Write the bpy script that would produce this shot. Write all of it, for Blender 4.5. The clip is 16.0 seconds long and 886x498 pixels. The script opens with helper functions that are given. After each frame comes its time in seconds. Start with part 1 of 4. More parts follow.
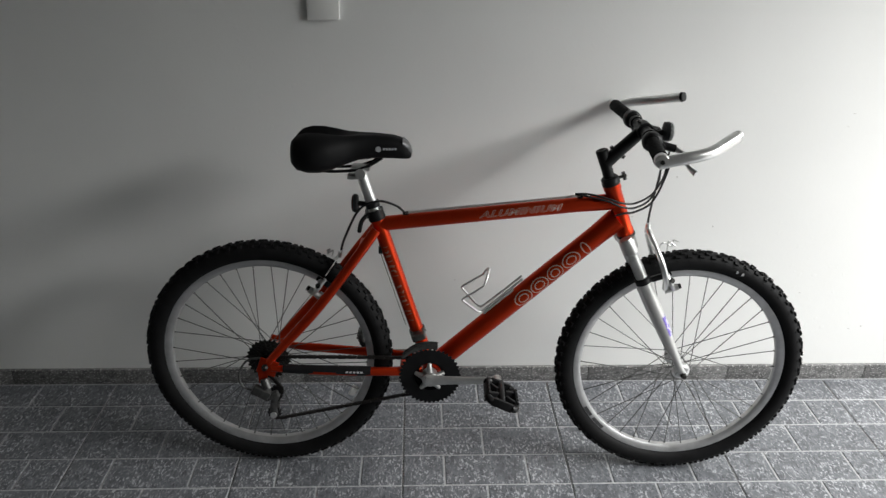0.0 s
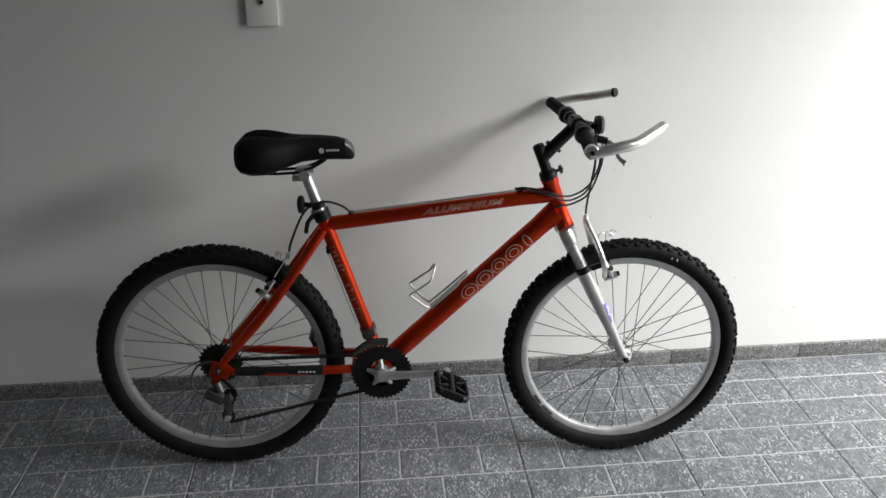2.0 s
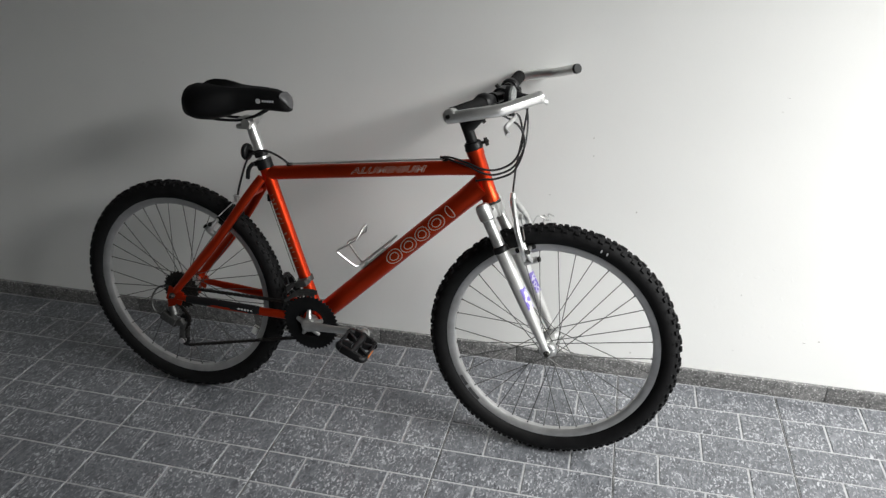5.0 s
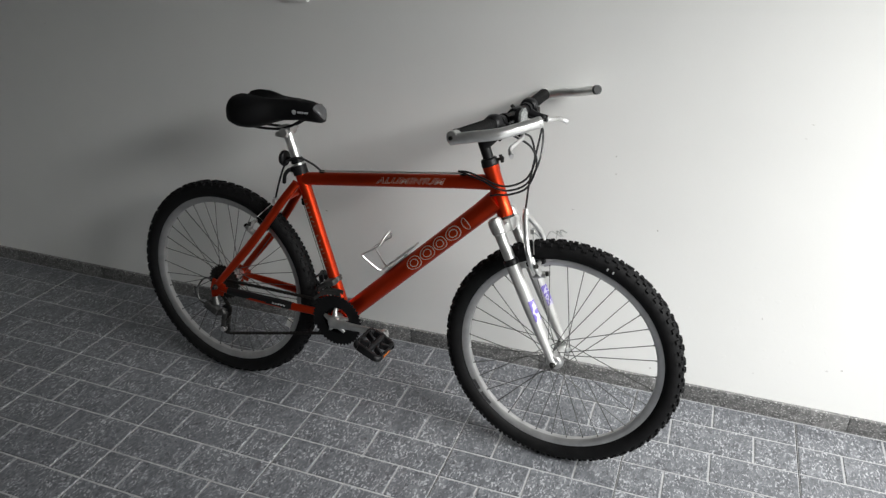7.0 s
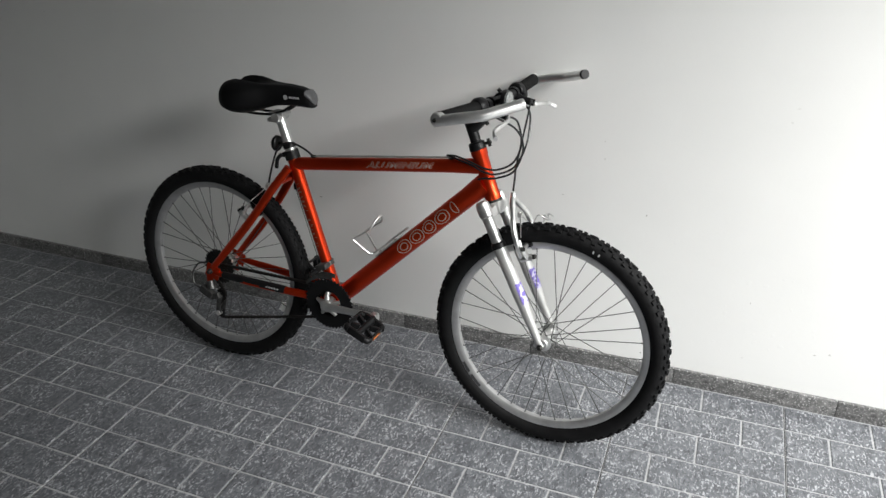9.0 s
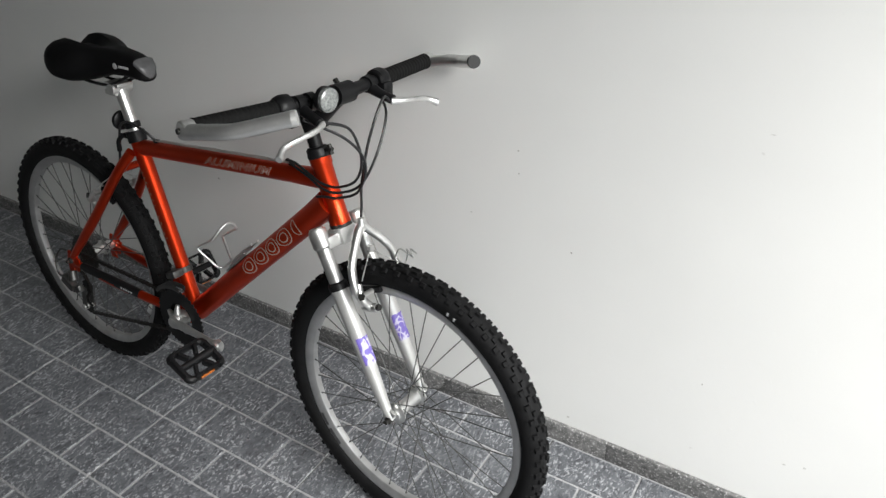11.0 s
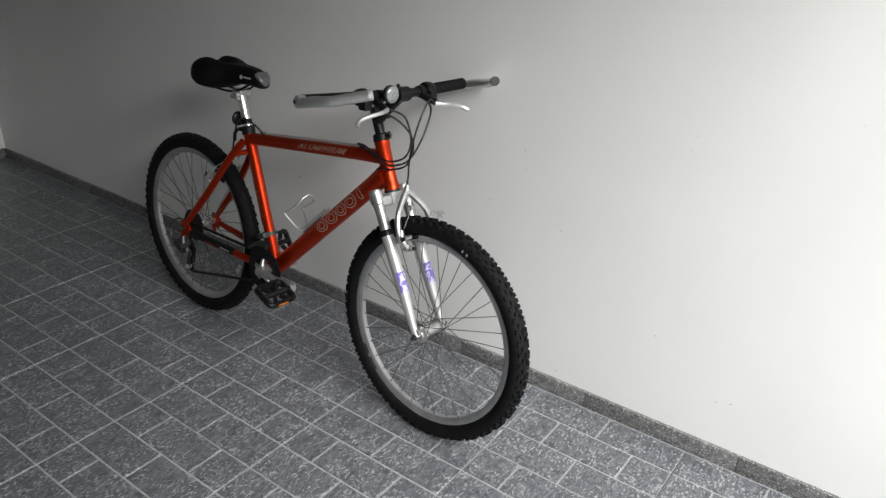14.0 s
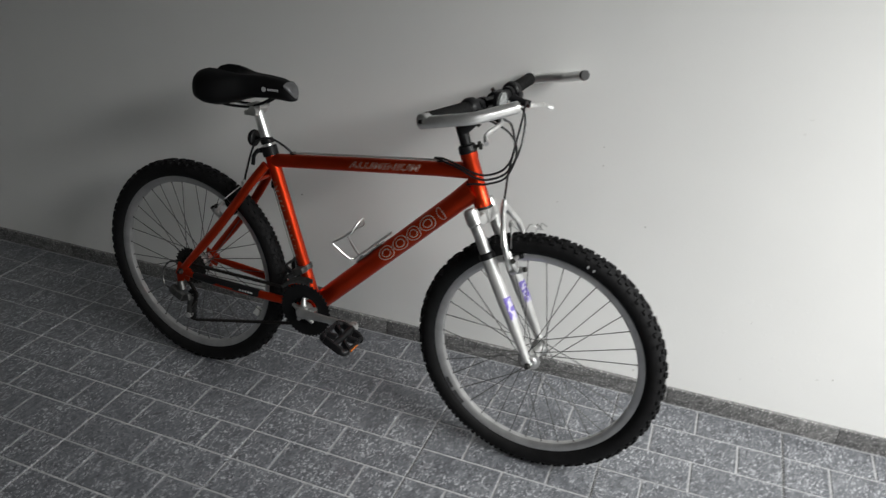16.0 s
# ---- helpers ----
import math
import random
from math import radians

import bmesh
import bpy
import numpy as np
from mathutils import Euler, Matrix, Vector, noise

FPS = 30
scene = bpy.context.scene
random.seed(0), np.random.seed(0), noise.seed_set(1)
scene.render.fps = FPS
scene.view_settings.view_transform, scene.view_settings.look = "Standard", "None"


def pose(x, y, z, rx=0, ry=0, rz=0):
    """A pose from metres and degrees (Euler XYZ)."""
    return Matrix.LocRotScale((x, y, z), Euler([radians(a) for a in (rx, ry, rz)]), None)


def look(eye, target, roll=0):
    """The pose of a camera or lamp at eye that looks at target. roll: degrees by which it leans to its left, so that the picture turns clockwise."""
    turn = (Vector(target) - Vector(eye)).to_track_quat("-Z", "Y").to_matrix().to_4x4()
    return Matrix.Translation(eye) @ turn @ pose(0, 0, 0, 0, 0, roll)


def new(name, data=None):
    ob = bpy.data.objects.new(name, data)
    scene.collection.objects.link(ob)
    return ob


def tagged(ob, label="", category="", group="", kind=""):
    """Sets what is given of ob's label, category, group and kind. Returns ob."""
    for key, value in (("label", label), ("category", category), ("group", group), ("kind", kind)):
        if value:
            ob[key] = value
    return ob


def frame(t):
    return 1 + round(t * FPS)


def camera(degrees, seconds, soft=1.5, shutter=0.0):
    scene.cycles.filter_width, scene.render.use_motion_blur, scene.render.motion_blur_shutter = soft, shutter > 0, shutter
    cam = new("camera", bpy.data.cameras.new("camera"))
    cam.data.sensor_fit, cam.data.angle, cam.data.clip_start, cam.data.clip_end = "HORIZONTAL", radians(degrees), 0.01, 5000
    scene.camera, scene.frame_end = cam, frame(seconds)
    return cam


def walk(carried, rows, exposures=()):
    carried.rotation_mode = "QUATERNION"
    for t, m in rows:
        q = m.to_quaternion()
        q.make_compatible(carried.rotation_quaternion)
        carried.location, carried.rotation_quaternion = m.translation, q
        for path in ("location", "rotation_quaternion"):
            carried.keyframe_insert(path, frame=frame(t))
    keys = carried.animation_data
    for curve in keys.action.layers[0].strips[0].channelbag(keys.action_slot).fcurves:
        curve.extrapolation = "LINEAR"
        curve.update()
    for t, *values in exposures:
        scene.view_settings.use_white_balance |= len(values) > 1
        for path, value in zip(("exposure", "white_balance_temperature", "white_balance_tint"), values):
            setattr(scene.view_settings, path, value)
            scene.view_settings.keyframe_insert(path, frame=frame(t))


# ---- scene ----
cam = camera(62.40, 16.0, soft=1.35, shutter=0.35)
PATH = [
    (0, (-0.0725, -1.9394, 1.4620), (-0.0001, -0.1569, 0.5579), 1.01),
    (0.5, (-0.0546, -1.9527, 1.4652), (0.0622, -0.1673, 0.5716), 0.40),
    (1, (-0.0556, -1.9598, 1.4540), (0.0471, -0.1789, 0.5496), 0.38),
    (1.5, (-0.0365, -1.9723, 1.4470), (0.0936, -0.1959, 0.5373), 0.51),
    (2, (-0.0430, -1.9959, 1.4581), (0.1419, -0.2115, 0.5740), 0.41),
    (2.1, (-0.0553, -1.9952, 1.4707), (0.1422, -0.2088, 0.5934), 0.49),
    (2.5, (-0.1032, -2.0469, 1.4591), (0.1220, -0.2722, 0.5649), -1.61),
    (3, (-0.0862, -2.1323, 1.4556), (0.1538, -0.3527, 0.5750), -1.17),
    (3.5, (0.0563, -2.1688, 1.4495), (0.0652, -0.3526, 0.6120), -2.33),
    (4, (0.2695, -2.1608, 1.4516), (0.0487, -0.3553, 0.6200), -1.94),
    (4.5, (0.5010, -1.9897, 1.4111), (0.2511, -0.2576, 0.4430), -0.56),
    (4.7, (0.6208, -1.9683, 1.3760), (0.2990, -0.2106, 0.4776), -0.07),
    (6.8, (0.9127, -1.9842, 1.4568), (0.2627, -0.3085, 0.5796), -1.69),
    (7, (0.9133, -1.9774, 1.4562), (0.2693, -0.3129, 0.5535), -0.76),
    (7.5, (0.9137, -1.9942, 1.4608), (0.2313, -0.3173, 0.6108), -1.20),
    (7.6, (0.8947, -2.0065, 1.4730), (0.2636, -0.3328, 0.5782), 0.10),
    (8, (0.9423, -2.0137, 1.4507), (0.2934, -0.3416, 0.5659), -0.29),
    (8.5, (0.9371, -2.0144, 1.4519), (0.2615, -0.3578, 0.5579), -0.48),
    (9, (0.9731, -1.9885, 1.4401), (0.3100, -0.3392, 0.5233), -1.00),
    (9.5, (0.9881, -1.8729, 1.3938), (0.3443, -0.2447, 0.4271), -0.87),
    (10, (1.0127, -1.5780, 1.3942), (0.2885, -0.0317, 0.3529), -0.05),
    (10.2, (1.0579, -1.4814, 1.4046), (0.3264, 0.0434, 0.3370), -1.30),
    (12.3, (1.5307, -1.1952, 1.4037), (0.3785, 0.0567, 0.3524), 2.50),
    (12.5, (1.5465, -1.2450, 1.4101), (0.3903, 0.0174, 0.3760), 2.11),
    (12.6, (1.5429, -1.2726, 1.4124), (0.3931, -0.0040, 0.3787), 2.08),
    (13, (1.5491, -1.4779, 1.4031), (0.4961, -0.1047, 0.4002), 1.91),
    (13.5, (1.5879, -1.6381, 1.4329), (0.5859, -0.1846, 0.4931), 2.49),
    (14, (1.6532, -1.7430, 1.4134), (0.5980, -0.2868, 0.5381), 1.45),
    (14.5, (1.6126, -1.8238, 1.4246), (0.6163, -0.3489, 0.5125), 2.45),
    (15, (1.3946, -1.8884, 1.4252), (0.5836, -0.2879, 0.5417), 0.82),
    (15.5, (1.1975, -1.8935, 1.4280), (0.4604, -0.2487, 0.5612), 2.51),
    (16, (0.9387, -1.8601, 1.4196), (0.3019, -0.2118, 0.4828), 1.05),
]
walk(cam, [(t, look(eye, target, roll)) for t, eye, target, roll in PATH],
     ((0, -0.08), (10.2, -0.08), (12.3, -0.38), (13.0, -0.31), (14.0, -0.41), (14.6, -0.40), (15.2, -0.40), (16.0, -0.42)))

# ---- world and light ----
world = bpy.data.worlds.new("world")
scene.world = world
world.use_nodes = True
wn = world.node_tree.nodes
sky = wn.new("ShaderNodeTexSky")
sky.sky_type = 'NISHITA'
sky.sun_disc = False
sky.sun_elevation, sky.sun_rotation = radians(40), radians(150)
wn["Background"].inputs["Strength"].default_value = 0.1
world.node_tree.links.new(sky.outputs["Color"], wn["Background"].inputs["Color"])
scene.view_settings.exposure = 0.0

# the garage is open at its east end: area lamps for bright sky over the yard, cut by an added lintel, and for weaker
# light off the yard
GATE_X, GATE_Z1 = 2.06, 2.18
SOUTH_Y = -2.50
for name, eye, aim, wide, high, watts in (("sky_light", (4.6, -1.7, 3.62), (1.3, -1.25, 1.0), 3.4, 2.2, 715),
                                          ("yard_light", (GATE_X + 0.05, -1.0, 0.55), (0, -1.0, 0.55), 1.8, 1.0, 9)):
    lamp = bpy.data.lights.new(name, 'AREA')
    lamp.shape, lamp.size, lamp.size_y = 'RECTANGLE', wide, high
    lamp.energy, lamp.color = watts, (1.0, 1.0, 0.972)
    new(name, lamp).matrix_world = look(eye, aim)


# ---- materials ----
def material(name, base, rough=0.5, metal=0.0, coat=0.0):
    m = bpy.data.materials.new(name)
    m.use_nodes = True
    b = m.node_tree.nodes["Principled BSDF"]
    b.inputs["Base Color"].default_value = (*base, 1)
    b.inputs["Roughness"].default_value = rough
    b.inputs["Metallic"].default_value = metal
    b.inputs["Coat Weight"].default_value = coat
    return m


class Graph:
    """Shorter calls for building a node material."""
    def __init__(self, m):
        self.t = m.node_tree
        self.b = self.t.nodes["Principled BSDF"]

    def add(self, kind, **values):
        n = self.t.nodes.new("ShaderNode" + kind)
        for k, v in values.items():
            n.inputs[k.replace("_", " ")].default_value = v
        return n

    def link(self, a, b):
        self.t.links.new(a, b)

    def coords(self, stretch=(1, 1, 1)):
        c = self.add("TexCoord")
        mp = self.add("Mapping", Scale=stretch)
        self.link(c.outputs["Object"], mp.inputs["Vector"])
        return mp.outputs["Vector"]

    def noise(self, vec, scale, detail=4.0, rough=0.55):
        n = self.add("TexNoise", Scale=scale, Detail=detail, Roughness=rough)
        self.link(vec, n.inputs["Vector"])
        return n.outputs["Fac"]

    def ramp(self, fac, stops):
        r = self.add("ValToRGB")
        e = r.color_ramp.elements
        while len(e) < len(stops):
            e.new(0.5)
        for el, (p, c) in zip(e, stops):
            el.position = p
            el.color = (*c, 1) if len(c) == 3 else c
        self.link(fac, r.inputs["Fac"])
        return r.outputs["Color"]

    def mix(self, a, b, fac, how='MIX'):
        n = self.t.nodes.new("ShaderNodeMix")
        n.data_type, n.blend_type = 'RGBA', how
        for sock, v in ((n.inputs["Factor"], fac), (n.inputs["A"], a), (n.inputs["B"], b)):
            if isinstance(v, (int, float)):
                sock.default_value = v
            elif isinstance(v, tuple):
                sock.default_value = (*v, 1)
            else:
                self.link(v, sock)
        return n.outputs["Result"]

    def bump(self, height, strength=0.3, distance=0.002):
        n = self.add("Bump", Strength=strength, Distance=distance)
        self.link(height, n.inputs["Height"])
        self.link(n.outputs["Normal"], self.b.inputs["Normal"])

    def color(self, c):
        self.link(c, self.b.inputs["Base Color"])

    def rough(self, fac, lo, hi):
        r = self.add("MapRange", To_Min=lo, To_Max=hi)
        self.link(fac, r.inputs["Value"])
        self.link(r.outputs["Result"], self.b.inputs["Roughness"])


def worn(name, base, rough, metal=0.0, coat=0.0, vary=0.25, scale=60.0, grain=900.0, relief=0.1, gloss=0.5):
    """Paint, metal or rubber with blotches and fine grain."""
    m = material(name, base, rough, metal, coat)
    m.node_tree.nodes["Principled BSDF"].inputs["Specular IOR Level"].default_value = gloss
    g = Graph(m)
    v = g.coords()
    big, fine = g.noise(v, scale, 5), g.noise(v, grain, 2)
    lo, hi = tuple(c * (1 - vary) for c in base), tuple(min(1, c * (1 + vary)) for c in base)
    g.color(g.ramp(big, [(0.3, lo), (0.7, hi)]))
    g.rough(big, rough * 0.8, min(1, rough * 1.25))
    g.bump(fine, relief, 0.0004)
    return m


ORANGE = worn("orange_metallic_paint", (0.53, 0.036, 0.006), 0.36, 0.88, 0.12, 0.08, 9, 1500, 0.05)
BLACK = worn("black_plastic", (0.006, 0.006, 0.0066), 0.42, 0, 0, 0.3, 50, 900, 0.1, 0.24)
RUBBER = worn("tyre_rubber", (0.0060, 0.0060, 0.0064), 0.66, 0, 0, 0.4, 40, 700, 0.4, 0.14)
VINYL = worn("black_vinyl", (0.003, 0.003, 0.0034), 0.58, 0, 0, 0.3, 30, 600, 0.35, 0.15)
GRIPRUB = worn("grip_rubber", (0.006, 0.006, 0.006), 0.75, 0, 0, 0.3, 80, 700, 0.4, 0.14)
STEEL = worn("polished_alloy", (0.74, 0.74, 0.73), 0.33, 0.95, 0, 0.1, 40, 800, 0.08)
BRUSHED = worn("brushed_alloy", (0.68, 0.68, 0.67), 0.30, 0.86, 0, 0.1, 40, 800, 0.1)
SATIN = worn("satin_alloy", (0.55, 0.55, 0.54), 0.38, 0.9, 0, 0.15, 40, 800, 0.1)
SILVER = worn("silver_paint", (0.55, 0.55, 0.54), 0.34, 0.55, 0.2, 0.06, 25, 900, 0.06)
RIMMAT = worn("rim_alloy", (0.52, 0.52, 0.52), 0.4, 0.85, 0, 0.12, 30, 600, 0.12)
SPOKE = worn("spoke_steel", (0.13, 0.13, 0.127), 0.42, 0.8, 0, 0.2, 60)
CHAINM = worn("oiled_chain", (0.014, 0.012, 0.011), 0.45, 0.5, 0, 0.4, 200)
DARKM = worn("dark_steel", (0.030, 0.029, 0.027), 0.42, 0.6, 0, 0.35, 90)
PIPING = worn("silver_vinyl_piping", (0.085, 0.085, 0.088), 0.36, 0.2)
GUNMETAL = worn("dull_grey_metal", (0.085, 0.085, 0.083), 0.45, 0.8, 0, 0.3, 90)
CABLE = worn("cable_housing", (0.010, 0.010, 0.011), 0.38, 0, 0, 0.2, 60)
DECAL = worn("pale_decal", (0.54, 0.34, 0.28), 0.5, 0, 0, 0.15, 120)
DECALY = worn("worn_seat_tube_decal", (0.42, 0.17, 0.10), 0.5, 0, 0, 0.35, 160)
PURPLE = material("purple_decal", (0.17, 0.12, 0.45), 0.45)
g = Graph(PURPLE)
g.color(g.ramp(g.noise(g.coords((1, 1, 0.6)), 75, 1), [(0.52, (0.15, 0.11, 0.42)), (0.56, (0.52, 0.50, 0.62)), (0.62, (0.52, 0.50, 0.62)), (0.66, (0.15, 0.11, 0.42))]))
WHITEMARK = worn("grey_print", (0.42, 0.42, 0.43), 0.5, 0, 0, 0.1, 150)
REDLENS = worn("red_reflector", (0.10, 0.012, 0.008), 0.25, 0, 0.5, 0.2, 200)
ORANGELENS = worn("amber_reflector", (0.42, 0.12, 0.02), 0.25, 0, 0.5, 0.15, 200)
CLEARLENS = worn("clear_reflector", (0.22, 0.23, 0.225), 0.22, 0.2, 0.3, 0.5, 220, 420, 0.8)
PLATE = worn("white_switch_plastic", (0.78, 0.78, 0.76), 0.35, 0, 0, 0.03, 10)


def wall_material():
    m = material("white_wall_paint", (0.78, 0.78, 0.76), 0.62)
    g = Graph(m)
    v = g.coords()
    cloud, roll, pits = g.noise(v, 1.3, 4), g.noise(v, 55, 5, 0.6), g.noise(v, 9, 6, 0.65)
    c = g.ramp(cloud, [(0.3, (0.74, 0.742, 0.73)), (0.7, (0.80, 0.80, 0.785))])
    specks = g.ramp(g.noise(v, 34, 1), [(0.80, (0, 0, 0)), (0.83, (0.4, 0.4, 0.4))])
    c = g.mix(c, (0.52, 0.51, 0.49), specks)
    g.color(c)
    h = g.mix(roll, pits, 0.55)
    pimples = g.ramp(g.noise(v, 42, 1), [(0.66, (0, 0, 0)), (0.74, (1, 1, 1))])
    rough_area = g.ramp(g.noise(v, 1.7, 2), [(0.46, (0, 0, 0)), (0.60, (1, 1, 1))])
    h = g.mix(h, g.mix(pimples, rough_area, 1.0, 'MULTIPLY'), 0.5, 'ADD')
    g.bump(h, 0.11, 0.006)
    return m


# dark grey put on the unseen ceiling to hold down bounced light
def ceiling_material():
    m = material("unseen_dark_ceiling", (0.75, 0.75, 0.73), 0.7)
    g = Graph(m)
    v = g.coords()
    g.color(g.ramp(g.noise(v, 2, 5), [(0.3, (0.12, 0.12, 0.117)), (0.7, (0.16, 0.16, 0.156))]))
    g.bump(g.noise(v, 60, 4), 0.25, 0.003)
    return m


def tile_material():
    """Glazed floor tile printed like granite: blue-grey ground with pale and dark flecks."""
    m = material("granite_print_tile", (0.2, 0.21, 0.23), 0.38)
    g = Graph(m)
    info = g.add("ObjectInfo")
    c = g.add("TexCoord")
    shift = g.add("VectorMath")
    shift.operation = 'MULTIPLY_ADD'
    comb = g.add("CombineXYZ")
    for k in ("X", "Y", "Z"):
        g.link(info.outputs["Random"], comb.inputs[k])
    g.link(comb.outputs["Vector"], shift.inputs[0])
    shift.inputs[1].default_value = (37.0, 53.0, 11.0)
    g.link(c.outputs["Object"], shift.inputs[2])
    v = shift.outputs["Vector"]
    long = g.add("VectorMath")
    long.operation = 'MULTIPLY'
    g.link(v, long.inputs[0])
    long.inputs[1].default_value = (1.0, 0.5, 1.0)
    warp = g.add("TexNoise", Scale=45.0, Detail=2.0)
    g.link(v, warp.inputs["Vector"])
    wv = g.add("VectorMath")
    wv.operation = 'MULTIPLY_ADD'
    g.link(warp.outputs["Color"], wv.inputs[0])
    wv.inputs[1].default_value = (0.014, 0.014, 0.014)
    g.link(long.outputs["Vector"], wv.inputs[2])
    v2 = wv.outputs["Vector"]
    base = g.ramp(g.noise(v2, 55, 6, 0.68), [(0.30, (0.064, 0.067, 0.075)), (0.50, (0.106, 0.111, 0.122)), (0.72, (0.18, 0.187, 0.20))])
    pale = g.ramp(g.noise(v2, 190, 3, 0.55), [(0.53, (0, 0, 0)), (0.62, (1, 1, 1))])
    dark = g.ramp(g.noise(v2, 150, 3, 0.6), [(0.36, (1, 1, 1)), (0.42, (0, 0, 0))])
    patch = g.ramp(g.noise(v, 15, 3), [(0.36, (0.25, 0.25, 0.25)), (0.58, (1, 1, 1))])
    fleck = g.mix(pale, patch, 1.0, 'MULTIPLY')
    col = g.mix(base, (0.40, 0.41, 0.425), fleck)
    col = g.mix(col, (0.05, 0.053, 0.06), dark)
    g.color(col)
    g.rough(g.noise(v, 30, 4), 0.24, 0.42)
    g.bump(g.noise(v2, 60, 4), 0.22, 0.0015)
    return m


def plain_noise(name, a, b, scale, rough, relief=0.2):
    m = material(name, a, rough)
    g = Graph(m)
    v = g.coords()
    g.color(g.ramp(g.noise(v, scale, 6, 0.65), [(0.32, a), (0.68, b)]))
    g.bump(g.noise(v, scale * 3, 4), relief, 0.001)
    return m


WALL, CEIL, TILE = wall_material(), ceiling_material(), tile_material()
# grey set by how much light the unseen south wall should bounce back
GREYWALL = plain_noise("unseen_grey_wall", (0.14, 0.14, 0.137), (0.20, 0.198, 0.194), 3, 0.8)
GROOVE = plain_noise("pale_tile_groove", (0.25, 0.253, 0.258), (0.40, 0.402, 0.405), 60, 0.6)
GROUT = plain_noise("dark_grout", (0.05, 0.05, 0.05), (0.10, 0.10, 0.10), 30, 0.85)
BASE = plain_noise("granite_skirting", (0.085, 0.083, 0.08), (0.29, 0.285, 0.275), 85, 0.55)
g = Graph(BASE)
v = g.coords()
spots = g.ramp(g.noise(v, 170, 3, 0.6), [(0.56, (0, 0, 0)), (0.62, (1, 1, 1))])
body = g.ramp(g.noise(v, 60, 6, 0.68), [(0.32, (0.06, 0.06, 0.06)), (0.68, (0.20, 0.198, 0.195))])
g.color(g.mix(body, (0.42, 0.415, 0.41), spots))


# ---- mesh helpers ----
def part(name, bm, mat, parent=None, label="", smooth=True, m=None):
    me = bpy.data.meshes.new(name)
    bm.to_mesh(me)
    bm.free()
    for mt in (mat if isinstance(mat, (list, tuple)) else [mat]):
        me.materials.append(mt)
    for p in me.polygons:
        p.use_smooth = smooth
    if smooth:
        me.set_sharp_from_angle(angle=radians(38))
    ob = new(name, me)
    if parent is not None:
        ob.parent = parent
    if m is not None:
        ob.matrix_basis = m
    if label:
        ob["label"] = label
    return ob


def box_into(bm, size, m=None, bevel=0.0, mat=0):
    r = bmesh.ops.create_cube(bm, size=1.0)
    vs = r["verts"]
    bmesh.ops.scale(bm, vec=size, verts=vs)
    if bevel:
        es = list({e for v in vs for e in v.link_edges})
        r = bmesh.ops.bevel(bm, geom=es, offset=bevel, segments=2, affect='EDGES', profile=0.6)
        vs = list({v for f in r["faces"] for v in f.verts} | {v for v in vs if v.is_valid})
    if m is not None:
        bmesh.ops.transform(bm, matrix=m, verts=vs)
    for f in {f for v in vs for f in v.link_faces}:
        f.material_index = mat
    return vs


def box(size, m=None, bevel=0.0):
    bm = bmesh.new()
    box_into(bm, size, m, bevel)
    return bm


def slab(x0, x1, y0, y1, z0, z1, bevel=0.0):
    return box((x1 - x0, y1 - y0, z1 - z0), pose((x0 + x1) / 2, (y0 + y1) / 2, (z0 + z1) / 2), bevel)


def spline(points, steps=8):
    """A smooth line through the points (Catmull-Rom)."""
    p = [Vector(q) for q in points]
    p = [2 * p[0] - p[1]] + p + [2 * p[-1] - p[-2]]
    out = []
    for i in range(1, len(p) - 2):
        for k in range(steps):
            t = k / steps
            out.append(0.5 * ((2 * p[i]) + (p[i + 1] - p[i - 1]) * t + (2 * p[i - 1] - 5 * p[i] + 4 * p[i + 1] - p[i + 2]) * t * t
                              + (3 * p[i] - p[i - 1] - 3 * p[i + 1] + p[i + 2]) * t ** 3))
    out.append(p[-2])
    return out


def tube_into(bm, points, radius, sides=14, flat=1.0, side=None, mat=0, caps=True):
    """A round tube along the points. radius: one number or one for each point; flat: width across `side` over the other width."""
    pts = [Vector(p) for p in points]
    rad = list(radius) if isinstance(radius, (list, tuple)) else [radius] * len(pts)
    rings, prev = [], None
    for i, p in enumerate(pts):
        d = (pts[min(i + 1, len(pts) - 1)] - pts[max(i - 1, 0)]).normalized()
        if prev is None:
            a = Vector(side) if side else (Vector((0, 1, 0)) if abs(d.y) < 0.9 else Vector((1, 0, 0)))
        else:
            a = prev
        a = (a - d * a.dot(d)).normalized()
        prev = a
        b = d.cross(a)
        rings.append([bm.verts.new(p + (a * (flat * math.cos(2 * math.pi * k / sides)) + b * math.sin(2 * math.pi * k / sides)) * rad[i]) for k in range(sides)])
    faces = []
    for r0, r1 in zip(rings, rings[1:]):
        for k in range(sides):
            faces.append(bm.faces.new((r0[k], r0[(k + 1) % sides], r1[(k + 1) % sides], r1[k])))
    if caps:
        faces.append(bm.faces.new(rings[0][::-1]))
        faces.append(bm.faces.new(rings[-1]))
    for f in faces:
        f.material_index = mat
    return bm


def tube(points, radius, sides=14, flat=1.0, side=None):
    return tube_into(bmesh.new(), points, radius, sides, flat, side)


def ring_into(bm, profile, steps, axis='Y', mat=0):
    """Turns a closed profile of (radius, offset along the axis) round the y axis."""
    rings = []
    for k in range(steps):
        a = 2 * math.pi * k / steps
        rings.append([bm.verts.new((r * math.cos(a), o, r * math.sin(a))) for r, o in profile])
    n = len(profile)
    for k in range(steps):
        r0, r1 = rings[k], rings[(k + 1) % steps]
        for i in range(n):
            f = bm.faces.new((r0[i], r0[(i + 1) % n], r1[(i + 1) % n], r1[i]))
            f.material_index = mat
    return bm


